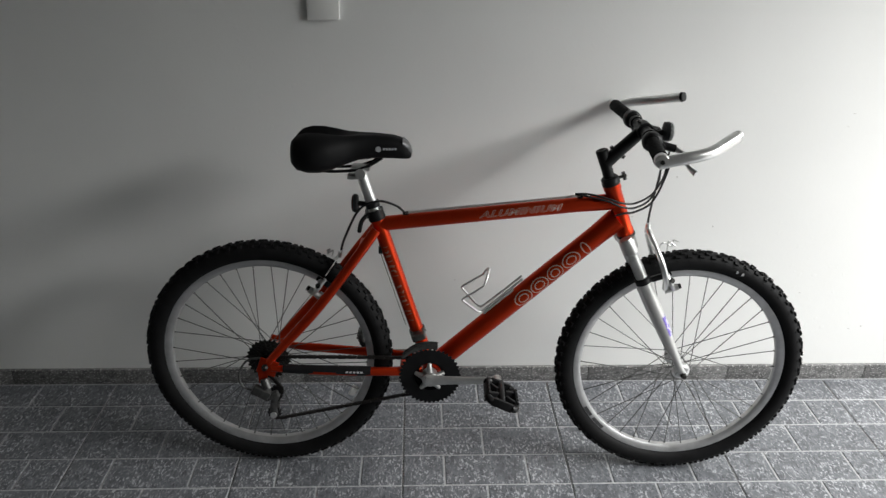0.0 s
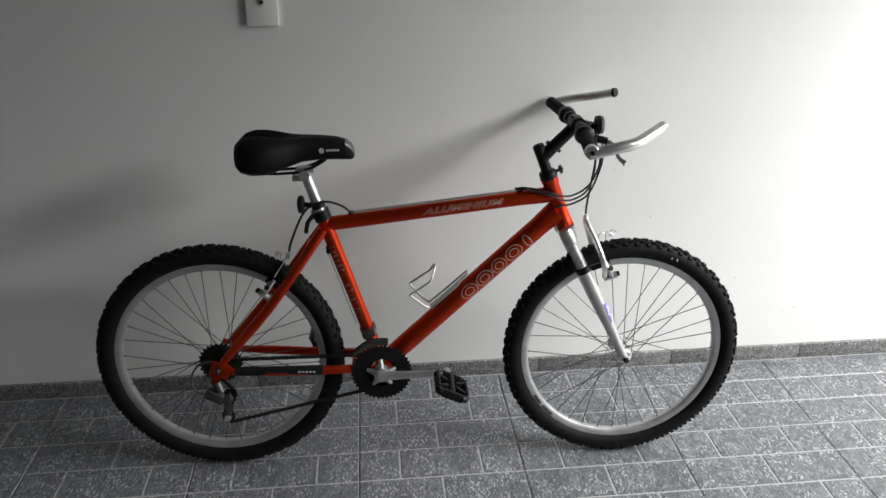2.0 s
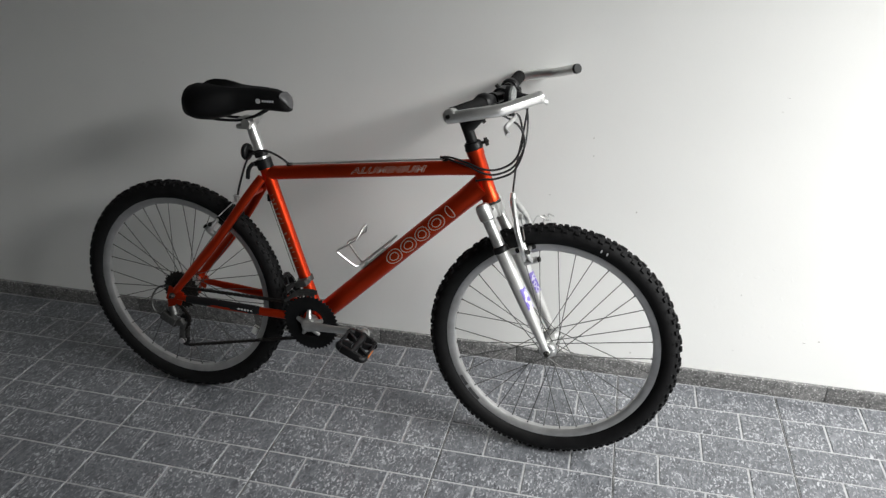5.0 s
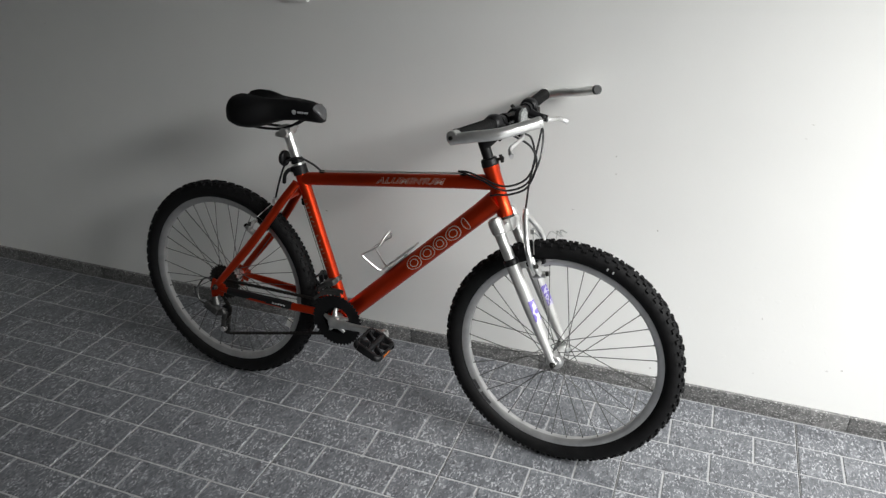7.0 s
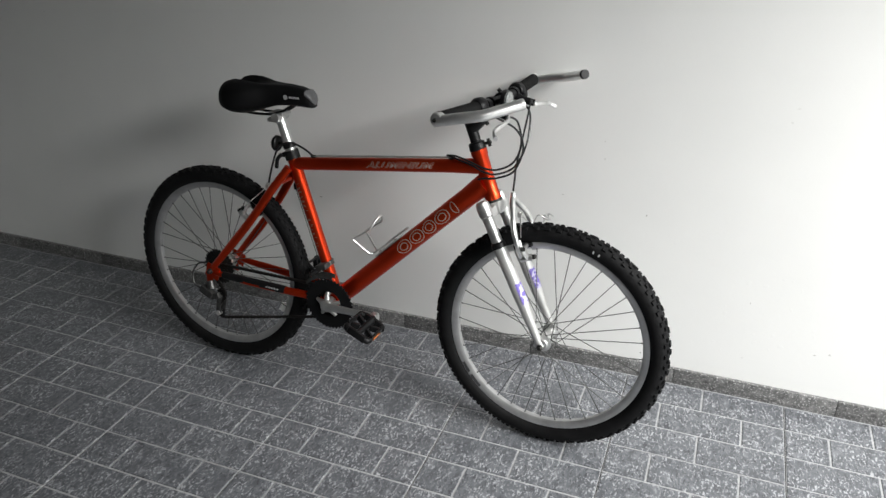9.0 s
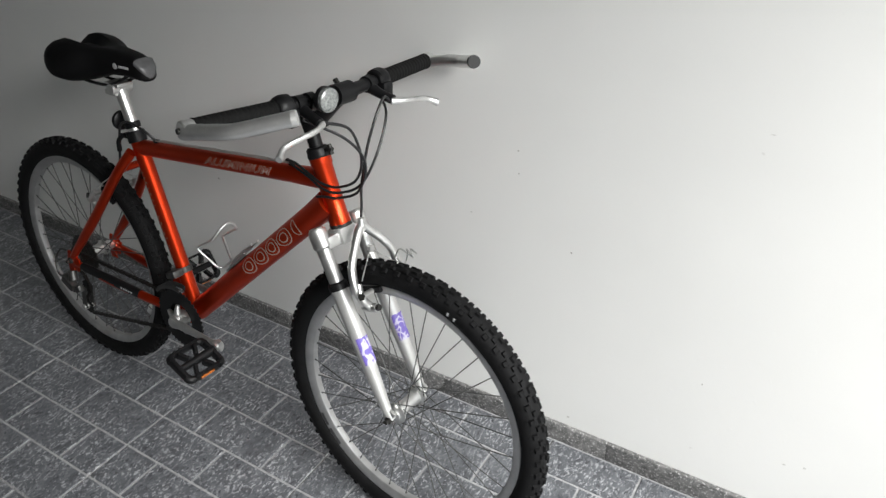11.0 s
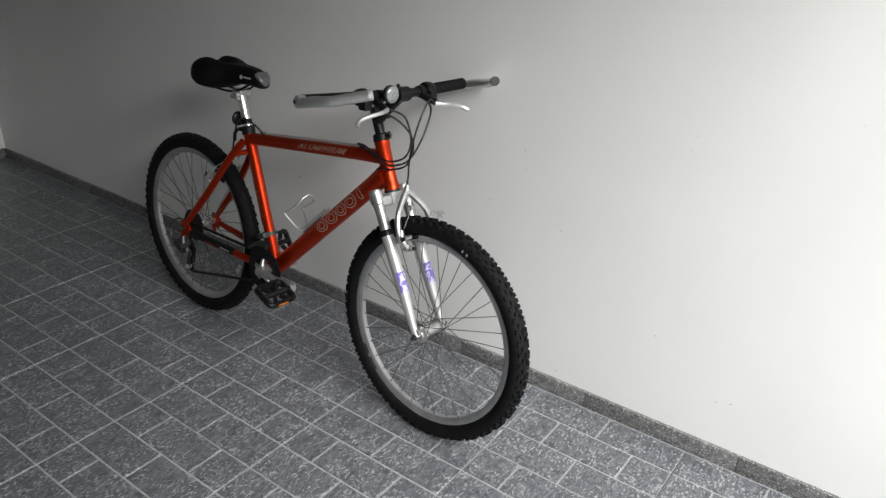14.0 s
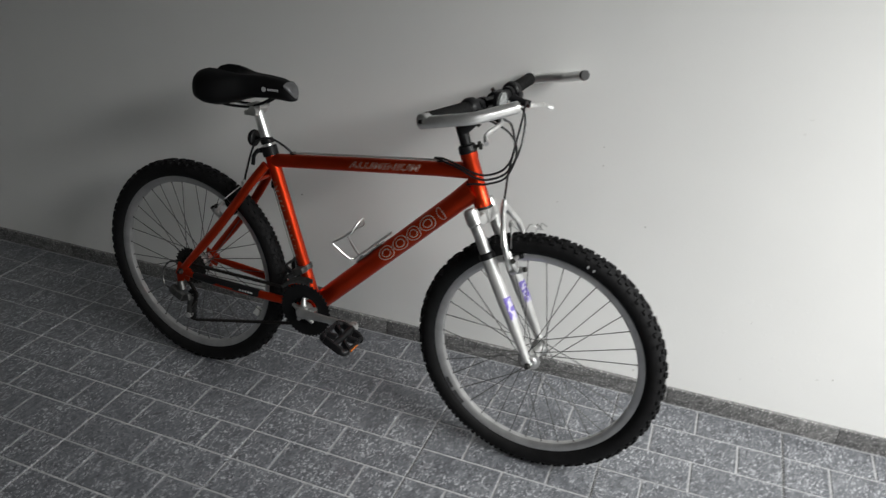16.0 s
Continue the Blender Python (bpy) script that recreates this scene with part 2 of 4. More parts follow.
def lathe_into(bm, profile, steps=28, m=None, mat=0):
    """Turns an open profile of (radius, offset) round y and closes its ends."""
    before = set(bm.verts)
    rings = []
    for r, o in profile:
        rings.append([bm.verts.new((r * math.cos(2 * math.pi * k / steps), o, r * math.sin(2 * math.pi * k / steps))) for k in range(steps)])
    fs = []
    for r0, r1 in zip(rings, rings[1:]):
        for k in range(steps):
            fs.append(bm.faces.new((r0[k], r1[k], r1[(k + 1) % steps], r0[(k + 1) % steps])))
    fs.append(bm.faces.new(rings[0]))
    fs.append(bm.faces.new(rings[-1][::-1]))
    for f in fs:
        f.material_index = mat
    vs = [v for v in bm.verts if v not in before]
    if m is not None:
        bmesh.ops.transform(bm, matrix=m, verts=vs)
    return vs


def along(a, b):
    """A pose at a whose y axis points to b."""
    d = (Vector(b) - Vector(a)).normalized()
    return Matrix.Translation(a) @ d.to_track_quat('Y', 'Z').to_matrix().to_4x4()


def lerp(a, b, t):
    return Vector(a) + (Vector(b) - Vector(a)) * t


# ---- the garage ----
X0, X1, Y0, Y1, H = -2.70, GATE_X, SOUTH_Y, 0.0, 2.75
north = tagged(part("wall_north", slab(X0 - 0.15, X1 + 0.15, Y1, Y1 + 0.15, -0.02, H), WALL, smooth=False), "white painted plaster wall, faintly uneven", "wall", kind="structure")
tagged(part("wall_west", slab(X0 - 0.15, X0, Y0, Y1, -0.02, H), WALL, smooth=False), "white painted plaster end wall", "wall", kind="structure")
# lintel and pier are out of view, added to block light from the floor
bm = slab(X1, X1 + 0.15, Y0, Y1, GATE_Z1, H)
box_into(bm, (0.15, 0.55, GATE_Z1 + 0.02), pose(X1 + 0.075, Y0 + 0.275, GATE_Z1 / 2 - 0.01))
tagged(part("wall_east", bm, WALL, smooth=False), "unseen white end wall round the open gateway, lintel and pier added to cut the light", "wall", kind="structure")
tagged(part("wall_south", slab(X0 - 0.15, X1 + 0.15, Y0 - 0.15, Y0, -0.02, H), GREYWALL, smooth=False), "plain unseen wall, its grey set to limit bounced light", "wall", kind="structure")
tagged(part("ceiling", slab(X0 - 0.15, X1 + 0.15, Y0 - 0.15, Y1 + 0.15, H, H + 0.12), CEIL, smooth=False), "unseen ceiling, coloured dull dark grey to limit bounced light", "ceiling", kind="structure")
floor = tagged(part("floor", slab(X0 - 0.15, X1 + 0.15, Y0 - 0.15, Y1 + 0.15, -0.12, -0.004), GROUT, smooth=False), "blue-grey granite-look tiled garage floor", "floor", kind="structure")
tagged(part("ground", slab(-40, 40, -60, 40, -0.16, -0.06), GROUT, smooth=False), "grey concrete yard outside the gateway", "ground", kind="structure")

# skirting strips of the same tile, along two walls, in lengths with thin joints
for a, b, joint, step in (((X0, -0.012), (X1, 0.0), 1.406, 0.46), ((X0, Y0), (X0 + 0.012, -0.012), -0.30, 0.46)):
    north_run = b[0] - a[0] > 1
    bm = slab(a[0], b[0], a[1] + 0.003, b[1], -0.003, 0.0535) if north_run else slab(a[0], b[0] - 0.003, a[1], b[1], -0.003, 0.0535)
    strip = tagged(part("baseboard", bm, GROUT, smooth=False), "low speckled grey granite-look skirting strip", "baseboard", kind="structure")
    skirting = strip if north_run else skirting
    lo, hi = (a[0], b[0]) if north_run else (a[1], b[1])
    cuts = [lo] + sorted(joint + step * k for k in range(-12, 12) if lo + 0.03 < joint + step * k < hi - 0.03) + [hi]
    for c0, c1 in zip(cuts, cuts[1:]):
        wide = c1 - c0 - 0.0016
        mid = (c0 + c1) / 2
        if north_run:
            part("skirting_tile", box((wide, 0.0115, 0.0575), pose(0, 0, 0), 0.0018), BASE, strip, m=pose(mid, (a[1] + b[1]) / 2 - 0.0002, 0.0263))
        else:
            part("skirting_tile", box((0.0115, wide, 0.0575), pose(0, 0, 0), 0.0018), BASE, strip, m=pose((a[0] + b[0]) / 2 + 0.0002, mid, 0.0263))



def flake(rnd, x, y, z, wide, high, deep):
    """A thin ragged patch that faces south."""
    bm = bmesh.new()
    n = 9
    rim = []
    for k in range(n):
        q = rnd.uniform(0.55, 1.1) * 0.5
        rim.append(bm.verts.new((x + wide * q * math.cos(2 * math.pi * k / n), y, z + high * q * math.sin(2 * math.pi * k / n))))
    back = [bm.verts.new((v.co.x, y + deep, v.co.z)) for v in rim]
    bm.faces.new(rim)
    for k in range(n):
        bm.faces.new((rim[k], rim[k - 1], back[k - 1], back[k]))
    bmesh.ops.recalc_face_normals(bm, faces=bm.faces)
    return bm


# chipped spots in the wall's paint
SPOT = worn("bare_plaster", (0.50, 0.49, 0.47), 0.9, 0, 0, 0.3, 200)
rnd = random.Random(4)
for x, z, wide, high in ((-0.272, 0.459, 0.015, 0.005), (0.670, 0.761, 0.006, 0.004), (1.354, 0.200, 0.007, 0.006), (0.838, 0.082, 0.007, 0.006), (1.123, 0.324, 0.004, 0.005),
                         (0.674, 0.709, 0.005, 0.006), (0.806, 0.553, 0.005, 0.008), (1.142, 0.898, 0.012, 0.002), (1.317, 0.190, 0.010, 0.003), (0.560, 0.584, 0.006, 0.003)):
    part("paint_chip", flake(rnd, x, -0.0004, z, wide, high, 0.0014), SPOT, north, smooth=False)

# the pale joint at the skirting's foot
part("grout_line", slab(X0 + 0.02, X1 - 0.02, -0.0165, -0.0128, -0.003, 0.0012), GROOVE, skirting, "pale grout joint", smooth=False)

# socket plate on the wall
plate = tagged(new("wall_plate"), "white plastic wall plate with a small round socket", "wall plate")
plate.location = (-0.308, 0, 1.196)
part("cover", box((0.082, 0.011, 0.120), pose(0, -0.0055, 0), 0.003), PLATE, plate)
bm = bmesh.new()
lathe_into(bm, [(0.0075, -0.0145), (0.0085, -0.012), (0.0085, -0.010)], 20)
part("socket", bm, SATIN, plate, "grey metal antenna socket")
# solid black disc stands in for the shade inside the socket's hole
bm = bmesh.new()
lathe_into(bm, [(0.0045, -0.0155), (0.0045, -0.0130)], 16, pose(0.001, 0, 0))
part("socket_hole", bm, BLACK, plate, "black disc for the dark inside of the hole")

# ---- the bicycle: u forward, v to its left, w up, from the rear wheel's contact ----
bike = tagged(new("bicycle"), "orange aluminium mountain bike with silver fork leaning on the wall", "bicycle")
bike.matrix_basis = pose(-0.4608, -0.3495, 0.0025) @ pose(0, 0, 0, 0, 0, -2.14) @ pose(0, 0, 0, -5.4, 0, 0)

AXLE, BB = Vector((0.0, 0, 0.3257)), Vector((0.424, 0, 0.298))
SEAT_TOP = Vector((0.289, 0, 0.715))
HEAD_TOP, HEAD_LOW = Vector((0.857, 0, 0.810)), Vector((0.905, 0, 0.684))
HEAD_DIR = (HEAD_LOW - HEAD_TOP).normalized()
FRONT_AXLE = Vector((1.078, 0, 0.3246))
STEER = Matrix.Translation(HEAD_TOP) @ Matrix.Rotation(radians(1.2), 4, HEAD_DIR) @ Matrix.Translation(-HEAD_TOP)
# the fork sits a little askew under the head tube
FORK = STEER @ Matrix.Translation(HEAD_LOW + Vector((0, -0.0015, -0.0018))) @ Matrix.Rotation(radians(-0.95), 4, 'X') @ Matrix.Translation(-HEAD_LOW)

# frame tubes
TT0, TT1 = Vector((0.290, 0, 0.698)), Vector((0.868, 0, 0.767))
DT0, DT1 = Vector((0.430, 0, 0.300)), Vector((0.880, 0, 0.722))
top_tube = part("top_tube", tube([lerp(TT0, TT1, t) for t in (0, 0.08, 0.85, 1)], [0.0185, 0.0185, 0.0185, 0.021], 22, 0.95), ORANGE, bike)
down_tube = part("down_tube", tube([lerp(DT0, DT1, t) for t in (0, 0.1, 0.9, 1)], [0.0255, 0.026, 0.026, 0.029], 24, 0.92), ORANGE, bike)
seat_tube = part("seat_tube", tube([BB, lerp(BB, SEAT_TOP, 0.5), SEAT_TOP], [0.0175, 0.0172, 0.0178], 22), ORANGE, bike)
bm = tube([lerp(HEAD_TOP, HEAD_LOW, t) for t in (0, 0.1, 0.13, 0.5, 0.87, 0.9, 1)], [0.0215, 0.0215, 0.0198, 0.0195, 0.0198, 0.0215, 0.0215], 26)
head_tube = part("head_tube", bm, ORANGE, bike)
bm = bmesh.new()
lathe_into(bm, [(0.0185, -0.036), (0.021, -0.034), (0.021, 0.034), (0.0185, 0.036)], 26, Matrix.Translation(BB))
part("bottom_bracket_shell", bm, ORANGE, bike)
for s in (-1, 1):
    stay = spline([(0.400, s * 0.024, 0.300), (0.335, s * 0.044, 0.306), (0.18, s * 0.056, 0.312), (0.015, s * 0.063, 0.321)], 6)
    part("chainstay", tube(stay, [0.0125] * (len(stay) - 4) + [0.0115, 0.0105, 0.0095, 0.0085], 14, 0.8), ORANGE, bike)
    stay = spline([(0.288, s * 0.022, 0.690), (0.243, s * 0.041, 0.628), (0.145, s * 0.056, 0.496), (0.008, s * 0.063, 0.338)], 6)
    part("seatstay", tube(stay, [0.0125] * 12 + [0.0130, 0.0130, 0.0130, 0.0125, 0.0115, 0.0105, 0.0095], 14, 0.85), ORANGE, bike)
    bm = box((0.050, 0.006, 0.044), pose(0.006, s * 0.063, 0.324, 0, 20, 0), 0.0028)
    box_into(bm, (0.024, 0.006, 0.040), pose(-0.008, s * 0.063, 0.296), 0.0028)
    part("dropout", bm, ORANGE, bike)
    if s < 0:
        g = [lerp((0.270, -0.0500, 0.3095), (0.045, -0.0625, 0.3195), t) for t in (0, 0.1, 0.5, 0.9, 1)]
        guard = part("chainstay_guard", tube(g, [0.0128, 0.0136, 0.0132, 0.0120, 0.0112], 14, 0.85), BLACK, bike, "black plastic chainstay guard")
        bm = bmesh.new()
        for k in range(5):
            p = lerp(g[0], g[-1], 0.10 + 0.042 * k)
            box_into(bm, (0.006, 0.001, 0.0048), pose(p.x, p.y - 0.0112, p.z + 0.001, 0, 3, 2))
        part("guard_print", bm, WHITEMARK, guard, "pale worn print")
part("stay_bridge", tube([(0.252, -0.036, 0.642), (0.252, 0.036, 0.642)], 0.009, 12), ORANGE, bike)
part("chainstay_bridge", tube([(0.352, -0.041, 0.304), (0.352, 0.041, 0.304)], 0.008, 12), ORANGE, bike)


def on_tube(a, b, r, s, h):
    """The point on the drive side of the tube from a to b, s metres along it and h metres round it."""
    d = (b - a).normalized()
    up = d.cross(Vector((0, 1, 0)))
    up = up if up.z > 0 else -up
    return a + d * s + (Vector((0, -1, 0)) * math.cos(h / r) + up * math.sin(h / r)) * r


def strip_into(bm, a, b, r, line, width):
    """A printed line of that width that follows (s, h) points on the tube."""
    pts = [Vector(p) for p in line]
    rows = []
    for i, p in enumerate(pts):
        d = (pts[min(i + 1, len(pts) - 1)] - pts[max(i - 1, 0)]).normalized()
        n = Vector((-d.y, d.x)) * width / 2
        rows.append([bm.verts.new(on_tube(a, b, r, *(p + n * k))) for k in (-1, 1)])
    for q, w in zip(rows, rows[1:]):
        bm.faces.new((q[0], w[0], w[1], q[1]))


def loop_line(cx, cy, rx, ry, a0=0, a1=360, n=20, lean=0.0):
    return [(cx + rx * math.cos(radians(a0 + (a1 - a0) * k / n)) + lean * ry * math.sin(radians(a0 + (a1 - a0) * k / n)),
             cy + ry * math.sin(radians(a0 + (a1 - a0) * k / n))) for k in range(n + 1)]


# the maker's mark: five outlined rounded shapes along the down tube
for k, (w0, c0) in enumerate(((0.024, 0.314), (0.024, 0.367), (0.021, 0.417), (0.024, 0.468), (0.008, 0.514))):
    bm = bmesh.new()
    strip_into(bm, DT0, DT1, 0.0268, loop_line(c0, 0.0, w0, 0.0185), 0.0026)
    if w0 > 0.015:
        strip_into(bm, DT0, DT1, 0.0268, loop_line(c0, 0.0, w0 * 0.55, 0.0100), 0.0024)
    part("mark_outline", bm, DECAL, down_tube, "pale outlined rounded mark", smooth=False)


def letters(text, size, lean, swell):
    cu = bpy.data.curves.new("letters", 'FONT')
    cu.body, cu.size, cu.shear, cu.offset, cu.space_character = text, size, lean, swell, 1.12
    tmp = bpy.data.objects.new("letters", cu)
    scene.collection.objects.link(tmp)
    bpy.context.view_layer.update()
    me = bpy.data.meshes.new_from_object(tmp.evaluated_get(bpy.context.evaluated_depsgraph_get()))
    bpy.data.objects.remove(tmp)
    bm = bmesh.new()
    bm.from_mesh(me)
    return bm


wide = None
for swell, lift, mat, say in ((0.00085, 0.00022, DECAL, "pale outlined slanted lettering"), (-0.0001, 0.00040, ORANGE, "orange core of the lettering")):
    bm = letters("ALUMINIUM", 0.0225, 0.38, swell)
    bmesh.ops.subdivide_edges(bm, edges=bm.edges, cuts=1)
    if wide is None:
        x_lo = min(v.co.x for v in bm.verts)
        wide = 0.206 / (max(v.co.x for v in bm.verts) - x_lo)
    for v in bm.verts:
        v.co = on_tube(TT0, TT1, 0.0186 + lift, 0.250 + (v.co.x - x_lo) * wide, v.co.y - 0.004)
    part("lettering", bm, mat, top_tube, say, smooth=False)
# worn marks down the seat tube, not readable
rnd = random.Random(4)
for k in range(15):
    bm = bmesh.new()
    s = 0.155 + 0.0135 * k + (0.02 if k > 7 else 0)
    h = rnd.uniform(0.010, 0.019)
    strip_into(bm, BB, SEAT_TOP, 0.0179, [(s, -h / 2 - 0.003), (s + rnd.uniform(-0.004, 0.004), rnd.uniform(-0.004, 0.002)), (s + rnd.uniform(-0.004, 0.004), h / 2 - 0.003)], rnd.uniform(0.0015, 0.006))
    part("worn_mark", bm, DECALY, seat_tube, "worn pale print", smooth=False)

# seat clamp, post and saddle
POST = (SEAT_TOP - BB).normalized()
SIDEWAYS = Vector((0, 1, 0))
bm = tube([SEAT_TOP - POST * 0.004, SEAT_TOP + POST * 0.022], 0.0215, 24)
tube_into(bm, [SEAT_TOP + POST * 0.010 + Vector((-0.018, -0.018, 0)), SEAT_TOP + POST * 0.010 + Vector((-0.022, 0.026, 0))], 0.007, 12)
tube_into(bm, spline([SEAT_TOP + Vector((-0.024, -0.020, 0.012)), SEAT_TOP + Vector((-0.036, -0.026, -0.004)), SEAT_TOP + Vector((-0.042, -0.024, -0.030))], 5), 0.0055, 10)
part("seat_clamp", bm, BLACK, bike, "black seat clamp with quick-release lever")
post_top = SEAT_TOP + POST * 0.118
part("seat_post", tube([SEAT_TOP, post_top], 0.0136, 22), STEEL, bike, "bright alloy seat post")
bm = tube([post_top + Vector((0, -0.026, 0.004)), post_top + Vector((0, 0.026, 0.004))], 0.0125, 16)
box_into(bm, (0.046, 0.044, 0.009), Matrix.Translation(post_top + Vector((0.0, 0, 0.015))), 0.003)
box_into(bm, (0.040, 0.040, 0.012), Matrix.Translation(post_top + Vector((-0.012, 0, -0.006))), 0.004)
part("saddle_clamp", bm, SATIN, bike, "grey metal saddle clamp")

bm = bmesh.new()
# u, half width, top, bottom, groove depth
ST = [(0.094, 0.040, 0.906, 0.866, 0.008), (0.098, 0.066, 0.918, 0.852, 0.022), (0.110, 0.083, 0.929, 0.841, 0.036), (0.132, 0.092, 0.935, 0.836, 0.043),
      (0.160, 0.091, 0.935, 0.836, 0.040), (0.190, 0.080, 0.931, 0.843, 0.027), (0.220, 0.056, 0.928, 0.854, 0.011), (0.250, 0.039, 0.928, 0.863, 0.005),
      (0.290, 0.032, 0.927, 0.867, 0.003), (0.330, 0.029, 0.923, 0.867, 0.002), (0.352, 0.026, 0.916, 0.866, 0.001), (0.366, 0.021, 0.904, 0.866, 0.0), (0.372, 0.013, 0.893, 0.868, 0.0), (0.374, 0.006, 0.886, 0.872, 0.0)]
N = 30


def saddle_loft(bm, stations, grow=0.0):
    rings = []
    for u, hw, top, low, gr in stations:
        ring = []
        for k in range(N):
            a = 2 * math.pi * k / N
            ca, sa = math.cos(a), math.sin(a)
            v = (hw + grow) * math.copysign(abs(ca) ** 0.75, ca)
            mid = low + (top - low) * 0.45
            w = mid + ((top + grow - mid) if sa > 0 else (mid - low + grow)) * math.copysign(abs(sa) ** 0.8, sa)
            if sa > 0:
                w -= gr * 1.1 * math.exp(-(v / 0.020) ** 2)
            ring.append(bm.verts.new((u + (grow if u > 0.365 else 0.0), v, w)))
        rings.append(ring)
    for q, w in zip(rings, rings[1:]):
        for k in range(N):
            bm.faces.new((q[k], q[(k + 1) % N], w[(k + 1) % N], w[k]))
    bm.faces.new(rings[0][::-1])
    bm.faces.new(rings[-1])
    bmesh.ops.recalc_face_normals(bm, faces=bm.faces)


saddle_loft(bm, ST)
saddle = part("saddle", bm, VINYL, bike, "black vinyl saddle with a split rear")
bm = bmesh.new()
saddle_loft(bm, [(0.354, 0.0245, 0.9145, 0.8990, 0.0), (0.366, 0.0207, 0.9040, 0.8880, 0.0), (0.372, 0.0130, 0.8930, 0.8800, 0.0), (0.374, 0.0065, 0.8865, 0.8760, 0.0)], 0.0012)
part("nose_cap", bm, PIPING, saddle, "worn grey vinyl cap on the nose")
bm = bmesh.new()
lathe_into(bm, [(0.0065, 0.0), (0.0065, 0.0012)], 18, pose(0.298, -0.0337, 0.894))
for k in range(5):
    box_into(bm, (0.005, 0.001, 0.005), pose(0.311 + 0.0066 * k, -0.0316 + 0.0004 * k, 0.8945))
part("saddle_print", bm, WHITEMARK, saddle, "small grey print")
for s in (-1, 1):
    part("saddle_rail", tube(spline([(0.135, s * 0.030, 0.850), (0.160, s * 0.024, 0.838), (0.225, s * 0.021, 0.838), (0.268, s * 0.018, 0.848), (0.305, s * 0.012, 0.868)], 6), 0.0036, 10), BLACK, saddle)

# rear reflector on the post
RR = SEAT_TOP + POST * 0.036
bm = tube([RR - POST * 0.007, RR + POST * 0.007], 0.0175, 20)
tube_into(bm, [RR + Vector((-0.014, 0, 0)), RR + Vector((-0.037, 0, 0.002))], 0.0065, 10)
lathe_into(bm, [(0.018, 0.0), (0.022, 0.003), (0.023, 0.010), (0.021, 0.012)], 24, Matrix.Translation(RR + Vector((-0.034, 0, 0.002))) @ pose(0, 0, 0, 0, 0, 90))
rear_reflector = part("rear_reflector", bm, BLACK, bike, "black bracket of the rear reflector")
bm = bmesh.new()
lathe_into(bm, [(0.0200, 0.0), (0.0200, 0.003), (0.011, 0.0055)], 24, Matrix.Translation(RR + Vector((-0.0455, 0, 0.002))) @ pose(0, 0, 0, 0, 0, 90))
part("lens", bm, REDLENS, rear_reflector, "dark red lens")


